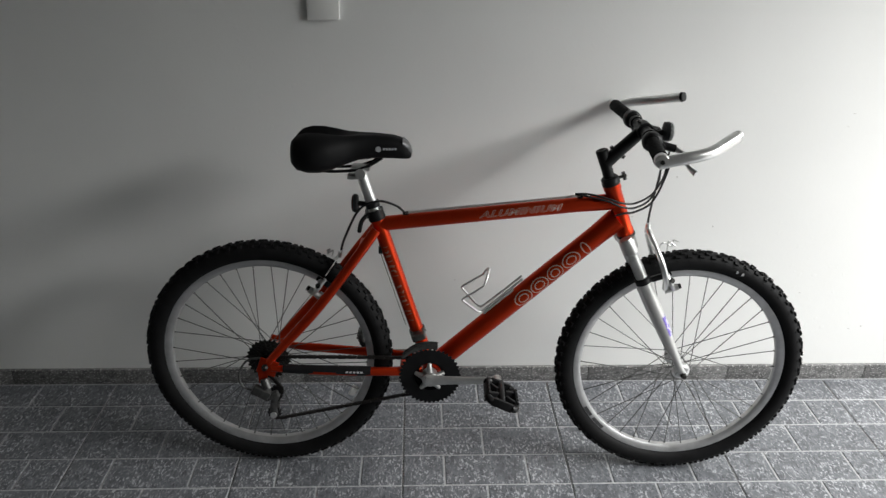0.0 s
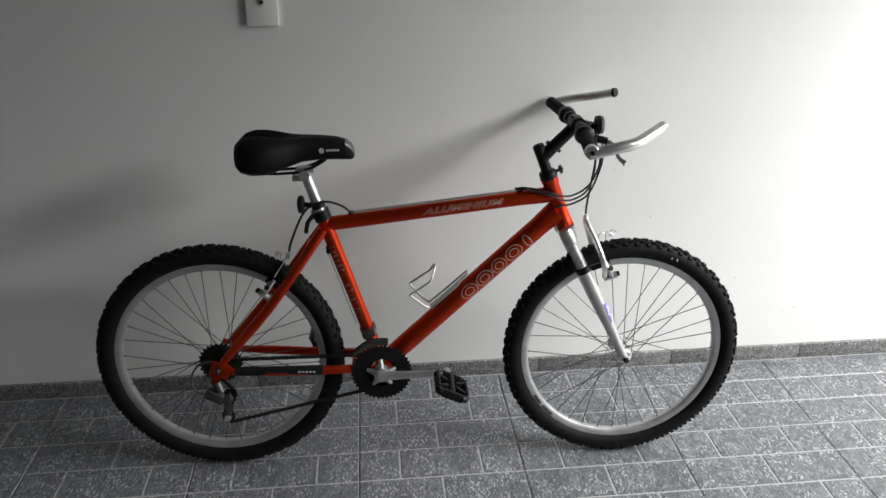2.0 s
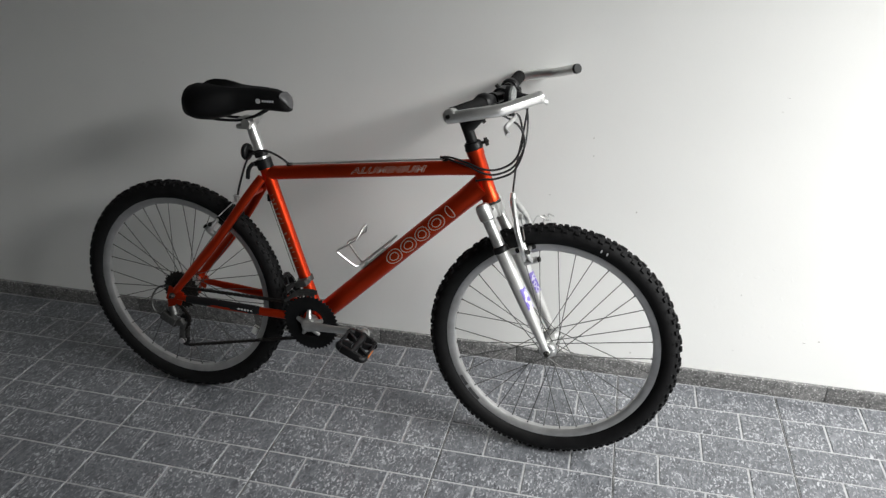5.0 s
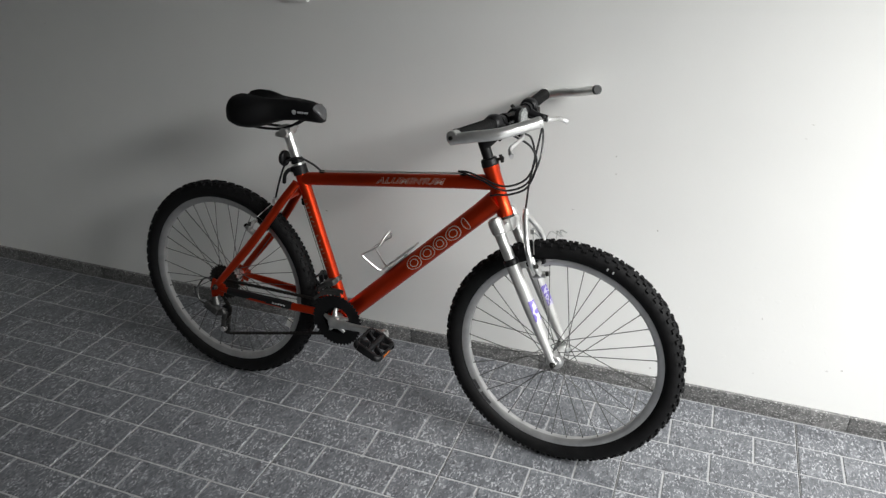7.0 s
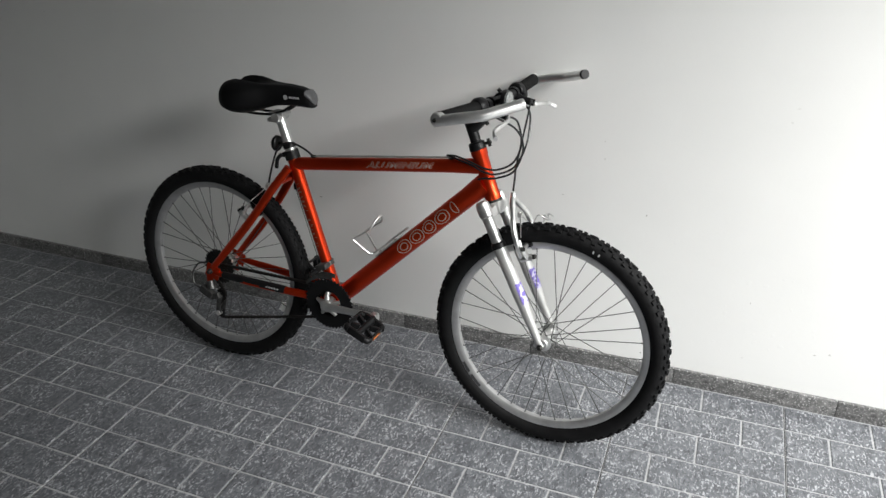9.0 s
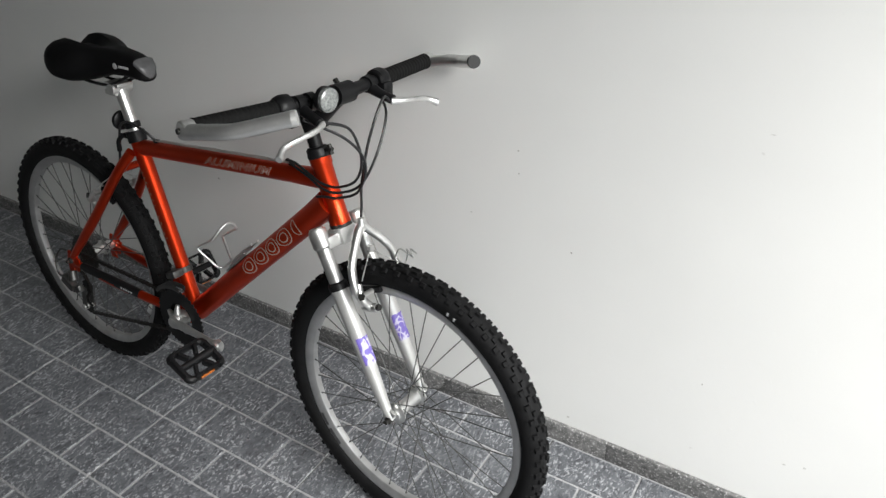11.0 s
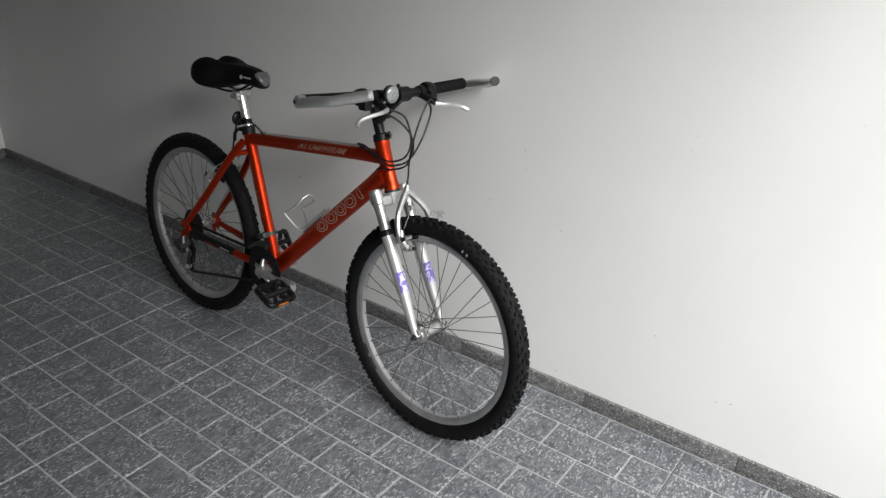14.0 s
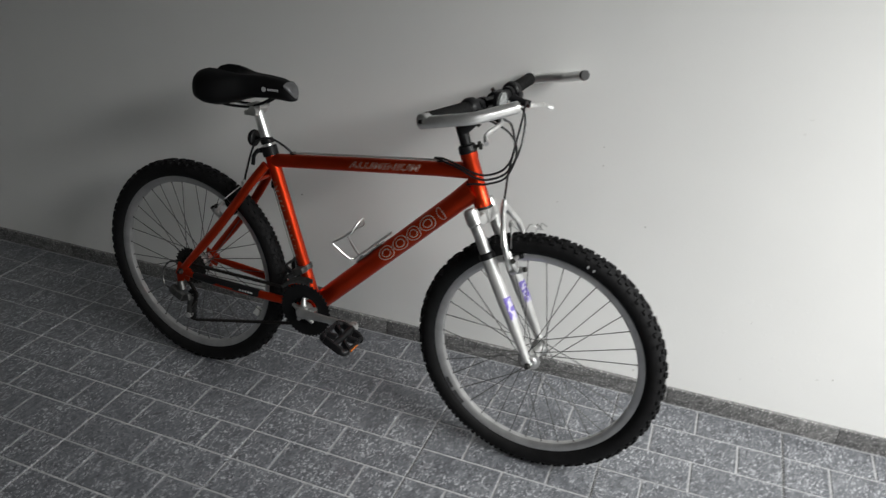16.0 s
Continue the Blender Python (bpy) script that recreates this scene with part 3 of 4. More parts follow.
# ---- wheels, turning about v ----
def wheel(name, matrix, rear):
    hub = bmesh.new()
    half = 0.062 if rear else 0.047
    fl = (0.030, -0.018) if rear else (0.034, -0.034)
    lathe_into(hub, [(0.0048, -half - 0.008), (0.0048, -half + 0.002), (0.013, -half + 0.004), (0.015, fl[1] - 0.006), (0.024, fl[1] - 0.003), (0.024, fl[1]), (0.0155, fl[1] + 0.005),
                     (0.0145, 0.0), (0.0155, fl[0] - 0.005), (0.024, fl[0]), (0.024, fl[0] + 0.003), (0.015, fl[0] + 0.006), (0.013, half - 0.004), (0.0048, half - 0.002), (0.0048, half + 0.008)], 28)
    w = part(name, hub, STEEL, bike, "spoked wheel with knobbly tyre", m=matrix)
    # tyre carcass
    bm = bmesh.new()
    fat = 0.0253 if rear else 0.0245
    prof = [(0.3035 + fat * math.cos(radians(a)), fat * math.sin(radians(a))) for a in range(-156, 157, 12)]
    ring_into(bm, prof, 120)
    # tread blocks
    def knob(a, o, wide, long, high, tilt):
        high *= 0.72 if rear else 0.92
        ca, sa = math.cos(a), math.sin(a)
        rad, tan, lat = Vector((ca, 0, sa)), Vector((-sa, 0, ca)), Vector((0, 1, 0))
        n = rad * math.cos(tilt) + lat * math.sin(tilt)
        t2 = lat * math.cos(tilt) - rad * math.sin(tilt)
        c = rad * 0.3035 + n * (0.0247 if rear else 0.0238)
        v = []
        for h, k in ((0, 1.15), (high, 0.85)):
            for i, j in ((-1, -1), (1, -1), (1, 1), (-1, 1)):
                v.append(bm.verts.new(c + n * h + tan * (i * long * k / 2) + t2 * (j * wide * k / 2 + o)))
        for q in ((4, 5, 6, 7), (0, 1, 5, 4), (1, 2, 6, 5), (2, 3, 7, 6), (3, 0, 4, 7)):
            bm.faces.new([v[i] for i in q])
    n = 66
    for k in range(n):
        a = 2 * math.pi * k / n
        da = 2 * math.pi / n
        for s in (-1, 1):
            knob(a + (0.5 * da if s > 0 else 0), 0, 0.0090, 0.0110, 0.0052, s * radians(43))
            knob(a + (0 if s > 0 else 0.5 * da), 0, 0.0075, 0.0100, 0.0058, s * radians(24))
            knob(a + (0.5 * da if s > 0 else 0), 0, 0.004, 0.008, 0.0014, s * radians(68))
        knob(a + (0.25 if k % 2 else -0.05) * da, 0.002 if k % 2 else -0.002, 0.0080, 0.0120, 0.0056, 0)
    bmesh.ops.recalc_face_normals(bm, faces=bm.faces)
    part("tyre", bm, RUBBER, w, "black knobbly tyre")
    # rim
    bm = bmesh.new()
    ring_into(bm, [(0.2818, -0.0128), (0.2818, -0.0108), (0.277, -0.0100), (0.275, 0.0), (0.277, 0.0100), (0.2818, 0.0108), (0.2818, 0.0128), (0.2700, 0.0126), (0.2625, 0.0070), (0.2615, 0.0), (0.2625, -0.0070), (0.2700, -0.0126)], 108)
    bmesh.ops.recalc_face_normals(bm, faces=bm.faces)
    part("rim", bm, RIMMAT, w, "dull silver alloy rim")
    # spokes: 36, crossed three times
    sp = bmesh.new()
    lathe_into(sp, [(0.00115, 0.0), (0.00115, 0.972), (0.0022, 0.973), (0.0022, 0.999)], 6)
    me = None
    for k in range(36):
        side = 1 if k % 2 else -1
        lead = 1 if (k // 2) % 2 else -1
        ar = 2 * math.pi * k / 36
        ah = ar + lead * radians(66)
        a = Vector((0.0218 * math.cos(ah), (fl[0] if side > 0 else fl[1]) + lead * 0.002, 0.0218 * math.sin(ah)))
        b = Vector((0.2655 * math.cos(ar), side * 0.0015, 0.2655 * math.sin(ar)))
        m = along(a, b) @ Matrix.Diagonal((1, (b - a).length, 1, 1))
        if me is None:
            o = part("spoke", sp, SPOKE, w, m=m)
            me = o.data
        else:
            o = new("spoke", me)
            o.parent, o.matrix_basis = w, m
    for s in (-1, 1):
        bm = bmesh.new()
        lathe_into(bm, [(0.009, 0), (0.009, s * 0.006), (0.0055, s * 0.009), (0.0055, s * 0.014)][::s], 6, pose(0, s * (half + (0.004 if rear else 0.011)), 0))
        bmesh.ops.recalc_face_normals(bm, faces=bm.faces)
        part("axle_nut", bm, DARKM, w, "dark axle nut", smooth=False)
    return w


WS = Matrix.Diagonal((0.978, 1, 0.978, 1))
rear_wheel = wheel("rear_wheel", Matrix.Translation(AXLE) @ pose(0, 0, 0, 0, 4, 0) @ WS, True)
front_wheel = wheel("front_wheel", FORK @ Matrix.Translation(FRONT_AXLE) @ Matrix.Rotation(radians(0.8), 4, 'X') @ Matrix.Diagonal((0.9735, 1, 0.9735, 1)), False)
# pale label on the front rim
bm = bmesh.new()
for a0, a1 in ((-141, -132), (-150, -143)):
    rows = [[bm.verts.new((r * math.cos(radians(a0 + (a1 - a0) * k / 8)), -0.0131, r * math.sin(radians(a0 + (a1 - a0) * k / 8)))) for r in (0.2712, 0.2808)] for k in range(9)]
    for q, w in zip(rows, rows[1:]):
        bm.faces.new((q[0], w[0], w[1], q[1]))
part("rim_label", bm, PIPING, front_wheel, "pale worn rim label", smooth=False)
# spoke reflector of the rear wheel
sr = radians(-23)
part("spoke_reflector", box((0.030, 0.009, 0.018), pose(0.248 * math.cos(sr), 0.004, 0.248 * math.sin(sr), 0, -(-23 + 90), 0), 0.003), PLATE, rear_wheel, "small white spoke reflector")
bm = bmesh.new()
for k in range(2):
    box_into(bm, (0.004, 0.001, 0.007), pose(0.3035 * math.cos(radians(69 - 3 * k)), -0.0256, 0.3035 * math.sin(radians(69 - 3 * k)), 0, 20, 0))
part("tyre_print", bm, WHITEMARK, front_wheel, "small pale tyre print", smooth=False)


# ---- drive train ----
def gear_into(bm, r, teeth, depth, thick, y, hole=0.0, mat=0):
    outer, n = [], teeth * 4
    for k in range(n):
        a = 2 * math.pi * (k + 0.5) / n
        rr = r if k % 4 in (1, 2) else r - depth
        outer.append((rr * math.cos(a), rr * math.sin(a)))
    h = max(hole, 0.004)
    rows = []
    for yy in (y - thick / 2, y + thick / 2):
        rows.append(([bm.verts.new((x, yy, z)) for x, z in outer], [bm.verts.new((h * math.cos(2 * math.pi * (k + 0.5) / n), yy, h * math.sin(2 * math.pi * (k + 0.5) / n))) for k in range(n)]))
    (o0, i0), (o1, i1) = rows
    for k in range(n):
        j = (k + 1) % n
        bm.faces.new((o0[k], o0[j], i0[j], i0[k]))
        bm.faces.new((o1[j], o1[k], i1[k], i1[j]))
        bm.faces.new((o0[j], o0[k], o1[k], o1[j]))
        bm.faces.new((i0[k], i0[j], i1[j], i1[k]))


cassette = None
for k, (r, t) in enumerate(((0.058, 28), (0.050, 24), (0.044, 21), (0.038, 18), (0.033, 16), (0.029, 14))):
    bm = bmesh.new()
    gear_into(bm, r, t, 0.005, 0.002, -0.024 - 0.0052 * k, 0.012)
    if cassette is None:
        lathe_into(bm, [(0.020, -0.056), (0.020, -0.022)], 24)
        cassette = part("freewheel", bm, DARKM, bike, "dark oily rear sprockets", smooth=False, m=Matrix.Translation(AXLE))
    else:
        part("sprocket", bm, DARKM, cassette, smooth=False)

CRANK_V = -0.052
bm = bmesh.new()
lathe_into(bm, [(0.019, -0.072), (0.020, -0.069), (0.020, -0.040), (0.017, -0.038)], 24)
for k in range(5):
    a = radians(72 * k + 20)
    tube_into(bm, [(0.012 * math.cos(a), -0.060, 0.012 * math.sin(a)), (0.026 * math.cos(a), -0.059, 0.026 * math.sin(a)), (0.040 * math.cos(a), -0.055, 0.040 * math.sin(a))], [0.011, 0.0075, 0.0050], 10)
crankset = part("crankset", bm, SATIN, bike, "alloy crank spider and chainrings", m=Matrix.Translation(BB))
for name, r, t, y, hole in (("chainring", 0.081, 42, CRANK_V, 0.041), ("chainring", 0.066, 34, CRANK_V + 0.008, 0.036), ("chainring", 0.049, 24, CRANK_V + 0.016, 0.030)):
    bm = bmesh.new()
    gear_into(bm, r, t, 0.0048, 0.0026, y, hole)
    part(name, bm, BLACK, crankset, "black toothed chainring", smooth=False)
PEDAL_A = 4.0
pa = Vector((0.172 * math.cos(radians(PEDAL_A)), 0, 0.172 * math.sin(radians(PEDAL_A))))
for s in (-1, 1):
    e = pa * (1 if s < 0 else -1)
    d = e.normalized()
    n = Vector((0, s, 0))
    b0, b1 = n * 0.074, e + n * 0.086
    bm = tube([b0 - d * 0.008, b0 + d * 0.02, lerp(b0, b1, 0.5), b1 - d * 0.014, b1 + d * 0.012], [0.015, 0.0135, 0.0105, 0.0105, 0.0125], 16, 0.55)
    tube_into(bm, [n * 0.036, n * 0.080], 0.0135, 16)
    tube_into(bm, [b1 - n * 0.008, b1 + n * 0.012], 0.0118, 16)
    arm = part("crank_arm", bm, SATIN, crankset, "scuffed alloy crank arm")
    # pedal: two side cages, crossbars and a spindle barrel
    c = e + d * 0.006 + n * 0.154
    tilt = pose(0, 0, 0, 0, 24 if s < 0 else 58, 0)
    bm = tube([n * -0.048, n * 0.046], [0.0125, 0.009], 14)
    pedal = part("pedal", bm, BLACK, bike, "black plastic cage pedal", m=Matrix.Translation(BB + c) @ tilt @ Matrix.Diagonal((0.86, 1.04, 1.0, 1)))
    for i in (-1, 1):
        bm = box((0.007, 0.066, 0.024), pose(i * 0.044, 0, 0), 0.002)
        for j in range(5):
            box_into(bm, (0.004, 0.007, 0.028), pose(i * 0.0455, -0.029 + 0.0145 * j, 0), 0.001)
        part("toothed_plate", bm, BLACK, pedal)
        bm = box((0.064, 0.009, 0.022), pose(0, i * 0.043, 0), 0.003)
        for j in (-1, 1):
            tube_into(bm, spline([(j * 0.044, i * 0.031, 0), (j * 0.040, i * 0.040, 0), (j * 0.030, i * 0.043, 0)], 4), 0.0095, 10)
        part("end_bow", bm, BLACK, pedal)
        bm = box((0.030, 0.008, 0.018), pose(i * 0.026, 0.016, 0, 0, 0, 24 * i), 0.002)
        box_into(bm, (0.030, 0.008, 0.018), pose(i * 0.026, -0.016, 0, 0, 0, -24 * i), 0.002)
        part("cross_brace", bm, BLACK, pedal)
    part("reflector", box((0.0035, 0.034, 0.007), pose(0.0488, 0, -0.004), 0.001), ORANGELENS, pedal, "amber pedal reflector")

# chain: upper and lower runs, round the ring and over a rear sprocket
CH_R, CH_S = 0.048, 0.022
p_low, p_up = Vector((0.012, -0.052, 0.180)), Vector((0.022, -0.050, 0.245))
line = []
for a in range(-85, 96, 6):
    line.append(Vector((BB.x + CH_R * math.cos(radians(a)), CRANK_V + 0.012, BB.z + CH_R * math.sin(radians(a)))))
for a in range(80, 270, 12):
    line.append(Vector((AXLE.x + CH_S * math.cos(radians(a)), -0.049, AXLE.z + CH_S * math.sin(radians(a)))))
line += [p_up + Vector((0.014, 0, 0.008)), p_up + Vector((0.012, 0, -0.012)), lerp(p_up, p_low, 0.5), p_low + Vector((-0.014, 0, 0.004)), p_low + Vector((-0.004, 0, -0.015)), p_low + Vector((0.012, 0, -0.018))]
line.append(line[0].copy())
run = [0.0]
for a, b in zip(line, line[1:]):
    run.append(run[-1] + (b - a).length)
bm = bmesh.new()
links = int(run[-1] / 0.0127)


def at_run(s):
    for i in range(len(run) - 1):
        if run[i] <= s <= run[i + 1] and run[i + 1] > run[i]:
            return lerp(line[i], line[i + 1], (s - run[i]) / (run[i + 1] - run[i]))
    return line[-1]


verts, faces = [], []
for k in range(links):
    a, b = at_run(k * 0.0127), at_run(min((k + 1) * 0.0127, run[-1]))
    if (b - a).length < 1e-4:
        continue
    d = (b - a).normalized()
    up = d.cross(SIDEWAYS)
    wide = 0.0035 if k % 2 else 0.0024
    n0 = len(verts)
    for i in (-0.15, 0.5, 1.15):
        tall = 0.0034 if i == 0.5 else 0.0046
        for j, h in ((-1, -1), (1, -1), (1, 1), (-1, 1)):
            verts.append(a + (b - a) * i + SIDEWAYS * (j * wide) + up * (h * tall))
    for r in (0, 4):
        for q in range(4):
            faces.append((n0 + r + q, n0 + r + (q + 1) % 4, n0 + r + 4 + (q + 1) % 4, n0 + r + 4 + q))
    faces += [(n0 + 3, n0 + 2, n0 + 1, n0), (n0 + 8, n0 + 9, n0 + 10, n0 + 11)]
me = bpy.data.meshes.new("chain")
me.from_pydata(verts, [], faces)
bm.from_mesh(me)
bmesh.ops.recalc_face_normals(bm, faces=bm.faces)
part("chain", bm, CHAINM, bike, "dark oily chain", smooth=False)

# rear derailleur
bm = tube([(-0.004, -0.068, 0.292), (0.004, -0.074, 0.268)], [0.011, 0.013], 14)
box_into(bm, (0.048, 0.020, 0.026), pose(-0.012, -0.078, 0.258, 0, 28, 0), 0.005)
box_into(bm, (0.040, 0.016, 0.020), pose(0.012, -0.072, 0.244, 0, -20, 0), 0.005)
tube_into(bm, spline([(-0.030, -0.078, 0.262), (-0.060, -0.078, 0.276), (-0.066, -0.072, 0.312), (-0.044, -0.066, 0.345), (-0.012, -0.066, 0.352)], 6), 0.0028, 8)
derailleur = part("rear_derailleur", bm, GUNMETAL, bike, "dull grey rear derailleur")
bm = tube([p_up + Vector((0, -0.010, 0)), lerp(p_up, p_low, 0.5) + Vector((-0.004, -0.010, 0)), p_low + Vector((0, -0.010, 0))], [0.012, 0.008, 0.012], 12, 0.25)
tube_into(bm, [p_up + Vector((0, 0.010, 0)), p_low + Vector((0, 0.010, 0))], [0.010, 0.010], 12, 0.25)
part("cage", bm, GUNMETAL, derailleur, "dull metal chain cage")
for p in (p_up, p_low):
    bm = bmesh.new()
    gear_into(bm, 0.0185, 11, 0.004, 0.006, 0, 0.005)
    part("jockey_wheel", bm, BLACK, derailleur, smooth=False, m=Matrix.Translation(p))
bm = bmesh.new()
lathe_into(bm, [(0.0085, -0.016), (0.0085, 0.012)], 12, Matrix.Translation(p_low))
part("pulley_bolt", bm, STEEL, derailleur)

# front derailleur on the seat tube
f0 = lerp(BB, SEAT_TOP, 0.255)
bm = tube([f0 - POST * 0.007, f0 + POST * 0.007], 0.0215, 20)
box_into(bm, (0.036, 0.030, 0.018), Matrix.Translation(f0 + Vector((0.004, -0.030, 0.0))) @ pose(0, 0, 0, 0, -20, 0), 0.005)
fd = part("front_derailleur", bm, GUNMETAL, bike, "grey front derailleur clamp")
bm = bmesh.new()
for y in (-0.060, -0.043):
    arc = [(BB.x + 0.091 * math.cos(radians(a)), y, BB.z + 0.091 * math.sin(radians(a))) for a in range(78, 150, 9)]
    tube_into(bm, arc, [0.007] * (len(arc) - 3) + [0.006, 0.005, 0.004], 10, 0.2)
box_into(bm, (0.012, 0.018, 0.004), pose(BB.x - 0.060, -0.051, BB.z + 0.066, 0, -40, 0), 0.001)
part("chain_cage", bm, GUNMETAL, fd, "dull metal cage over the chainring")

# bottle cage of bent wire on the down tube
DTD = (DT1 - DT0).normalized()
DTU = Vector((-DTD.z, 0, DTD.x))


def dt(s, up, v=0.0):
    return DT0 + DTD * s + DTU * up + Vector((0, v, 0))


half_wire = [Vector(p) for p in ((0.655, -0.010, 0.560), (0.605, -0.011, 0.514), (0.560, -0.013, 0.474), (0.551, -0.017, 0.470), (0.542, -0.022, 0.474), (0.508, -0.036, 0.507), (0.504, -0.037, 0.513), (0.510, -0.038, 0.519),
                                  (0.550, -0.037, 0.546), (0.558, -0.034, 0.553), (0.566, -0.020, 0.572))]
wire = spline(half_wire + [Vector((0.570, 0, 0.582))] + [Vector((p.x, -p.y, p.z)) for p in reversed(half_wire)], 5)
bottle = part("bottle_cage", tube(wire, 0.0028, 10), STEEL, bike, "bent alloy wire bottle cage")
bm = box((0.10, 0.022, 0.004), Matrix.Translation(dt(0.255, 0.028)) @ pose(0, 0, 0, 0, -math.degrees(math.atan2(DTD.z, DTD.x)), 0), 0.001)
for s in (0.222, 0.288):
    tube_into(bm, [dt(s, 0.026), dt(s, 0.034)], 0.005, 10)
part("mount", bm, SATIN, bottle)

# ---- fork, turned with the bars ----
CROWN = HEAD_LOW + HEAD_DIR * 0.022
FWD = Vector((-HEAD_DIR.z, 0, HEAD_DIR.x))
bm = tube([HEAD_LOW + HEAD_DIR * -0.001, HEAD_LOW + HEAD_DIR * 0.006], 0.0225, 24)
part("lower_headset", bm, DARKM, bike, "dark lower headset cup")
bm = bmesh.new()
box_into(bm, (0.040, 0.046, 0.034), Matrix.Translation(CROWN + HEAD_DIR * -0.002) @ pose(0, 0, 0, 0, -20.9, 0), 0.007)
for s in (-1, 1):
    box_into(bm, (0.034, 0.050, 0.024), Matrix.Translation(lerp(CROWN, Vector((0.906, s * 0.055, 0.660)), 0.55)) @ pose(0, 0, 0, 0, -22, 0), 0.006)
tube_into(bm, [HEAD_LOW + HEAD_DIR * 0.005, CROWN + HEAD_DIR * 0.004], 0.0195, 22)
fork = part("fork", bm, SILVER, bike, "silver suspension fork", m=FORK)
LEG0, LEG1 = Vector((0.904, 0, 0.668)), Vector((1.070, 0, 0.338))
for s in (-1, 1):
    o = Vector((0, s * 0.055, 0))
    d = (LEG1 - LEG0).normalized()
    seal = lerp(LEG0, LEG1, 0.255)
    part("stanchion", tube([LEG0 + o - d * 0.022, LEG0 + o - d * 0.012, LEG0 + o + d * 0.012, LEG0 + o + d * 0.016, seal + o + d * 0.02], [0.017, 0.0185, 0.0185, 0.0145, 0.0145], 22), SATIN, fork, "bright stanchion")
    part("top_cap", tube([LEG0 + o - d * 0.026, LEG0 + o - d * 0.021], [0.0135, 0.0155], 20), SATIN, fork, "alloy fork cap")
    part("dust_seal", tube([seal + o - d * 0.010, seal + o - d * 0.006, seal + o + d * 0.006], [0.0155, 0.0195, 0.0195], 20), BLACK, fork, "black dust seal")
    leg_pts = [seal + o + d * 0.004] + [lerp(seal, LEG1, t) + o for t in (0.25, 0.5, 0.75, 0.9)] + [LEG1 + o, LEG1 + o + d * 0.018 + FWD * 0.004]
    leg = part("lower_leg", tube(leg_pts, [0.0172, 0.0170, 0.0162, 0.0135, 0.0112, 0.0098, 0.0078], 22), SILVER, fork, "silver painted lower leg")
    q0, q1 = lerp(seal, LEG1, 0.39) + o, lerp(seal, LEG1, 0.60) + o
    bm = bmesh.new()
    outer = []
    for t in (0, 0.5, 1):
        c = lerp(q0, q1, t)
        outer.append([bm.verts.new(c + (Vector((0, -1, 0)) * math.cos(radians(a)) + FWD * math.sin(radians(a))) * (0.0173 - 0.0004 * t)) for a in range(25, 156, 13)])
    for r0, r1 in zip(outer, outer[1:]):
        for k in range(len(r0) - 1):
            bm.faces.new((r0[k], r0[k + 1], r1[k + 1], r1[k]))
    part("leg_decal", bm, PURPLE, fork, "purple decal with pale scrawl")
    part("fork_end", box((0.024, 0.008, 0.030), Matrix.Translation(lerp(LEG1 + o, FRONT_AXLE + o, 0.55)) @ pose(0, 0, 0, 0, 22, 0), 0.003), SATIN, fork)
# brace over the tyre that carries the cable stop
br = [Vector(p) for p in ((1.006, -0.046, 0.560), (0.999, -0.063, 0.596), (0.984, -0.057, 0.638), (0.967, -0.025, 0.676), (0.959, 0, 0.695))]
full = br + [Vector((p.x, -p.y, p.z)) for p in br[-2::-1]]
bm = tube(spline(full, 6), 0.0074, 14, 1.2)
tube_into(bm, [br[-1] + Vector((0, 0, -0.006)), br[-1] + Vector((-0.002, 0, 0.018))], [0.009, 0.006], 12)
part("fork_brace", bm, STEEL, fork, "polished horseshoe brace with cable stop")


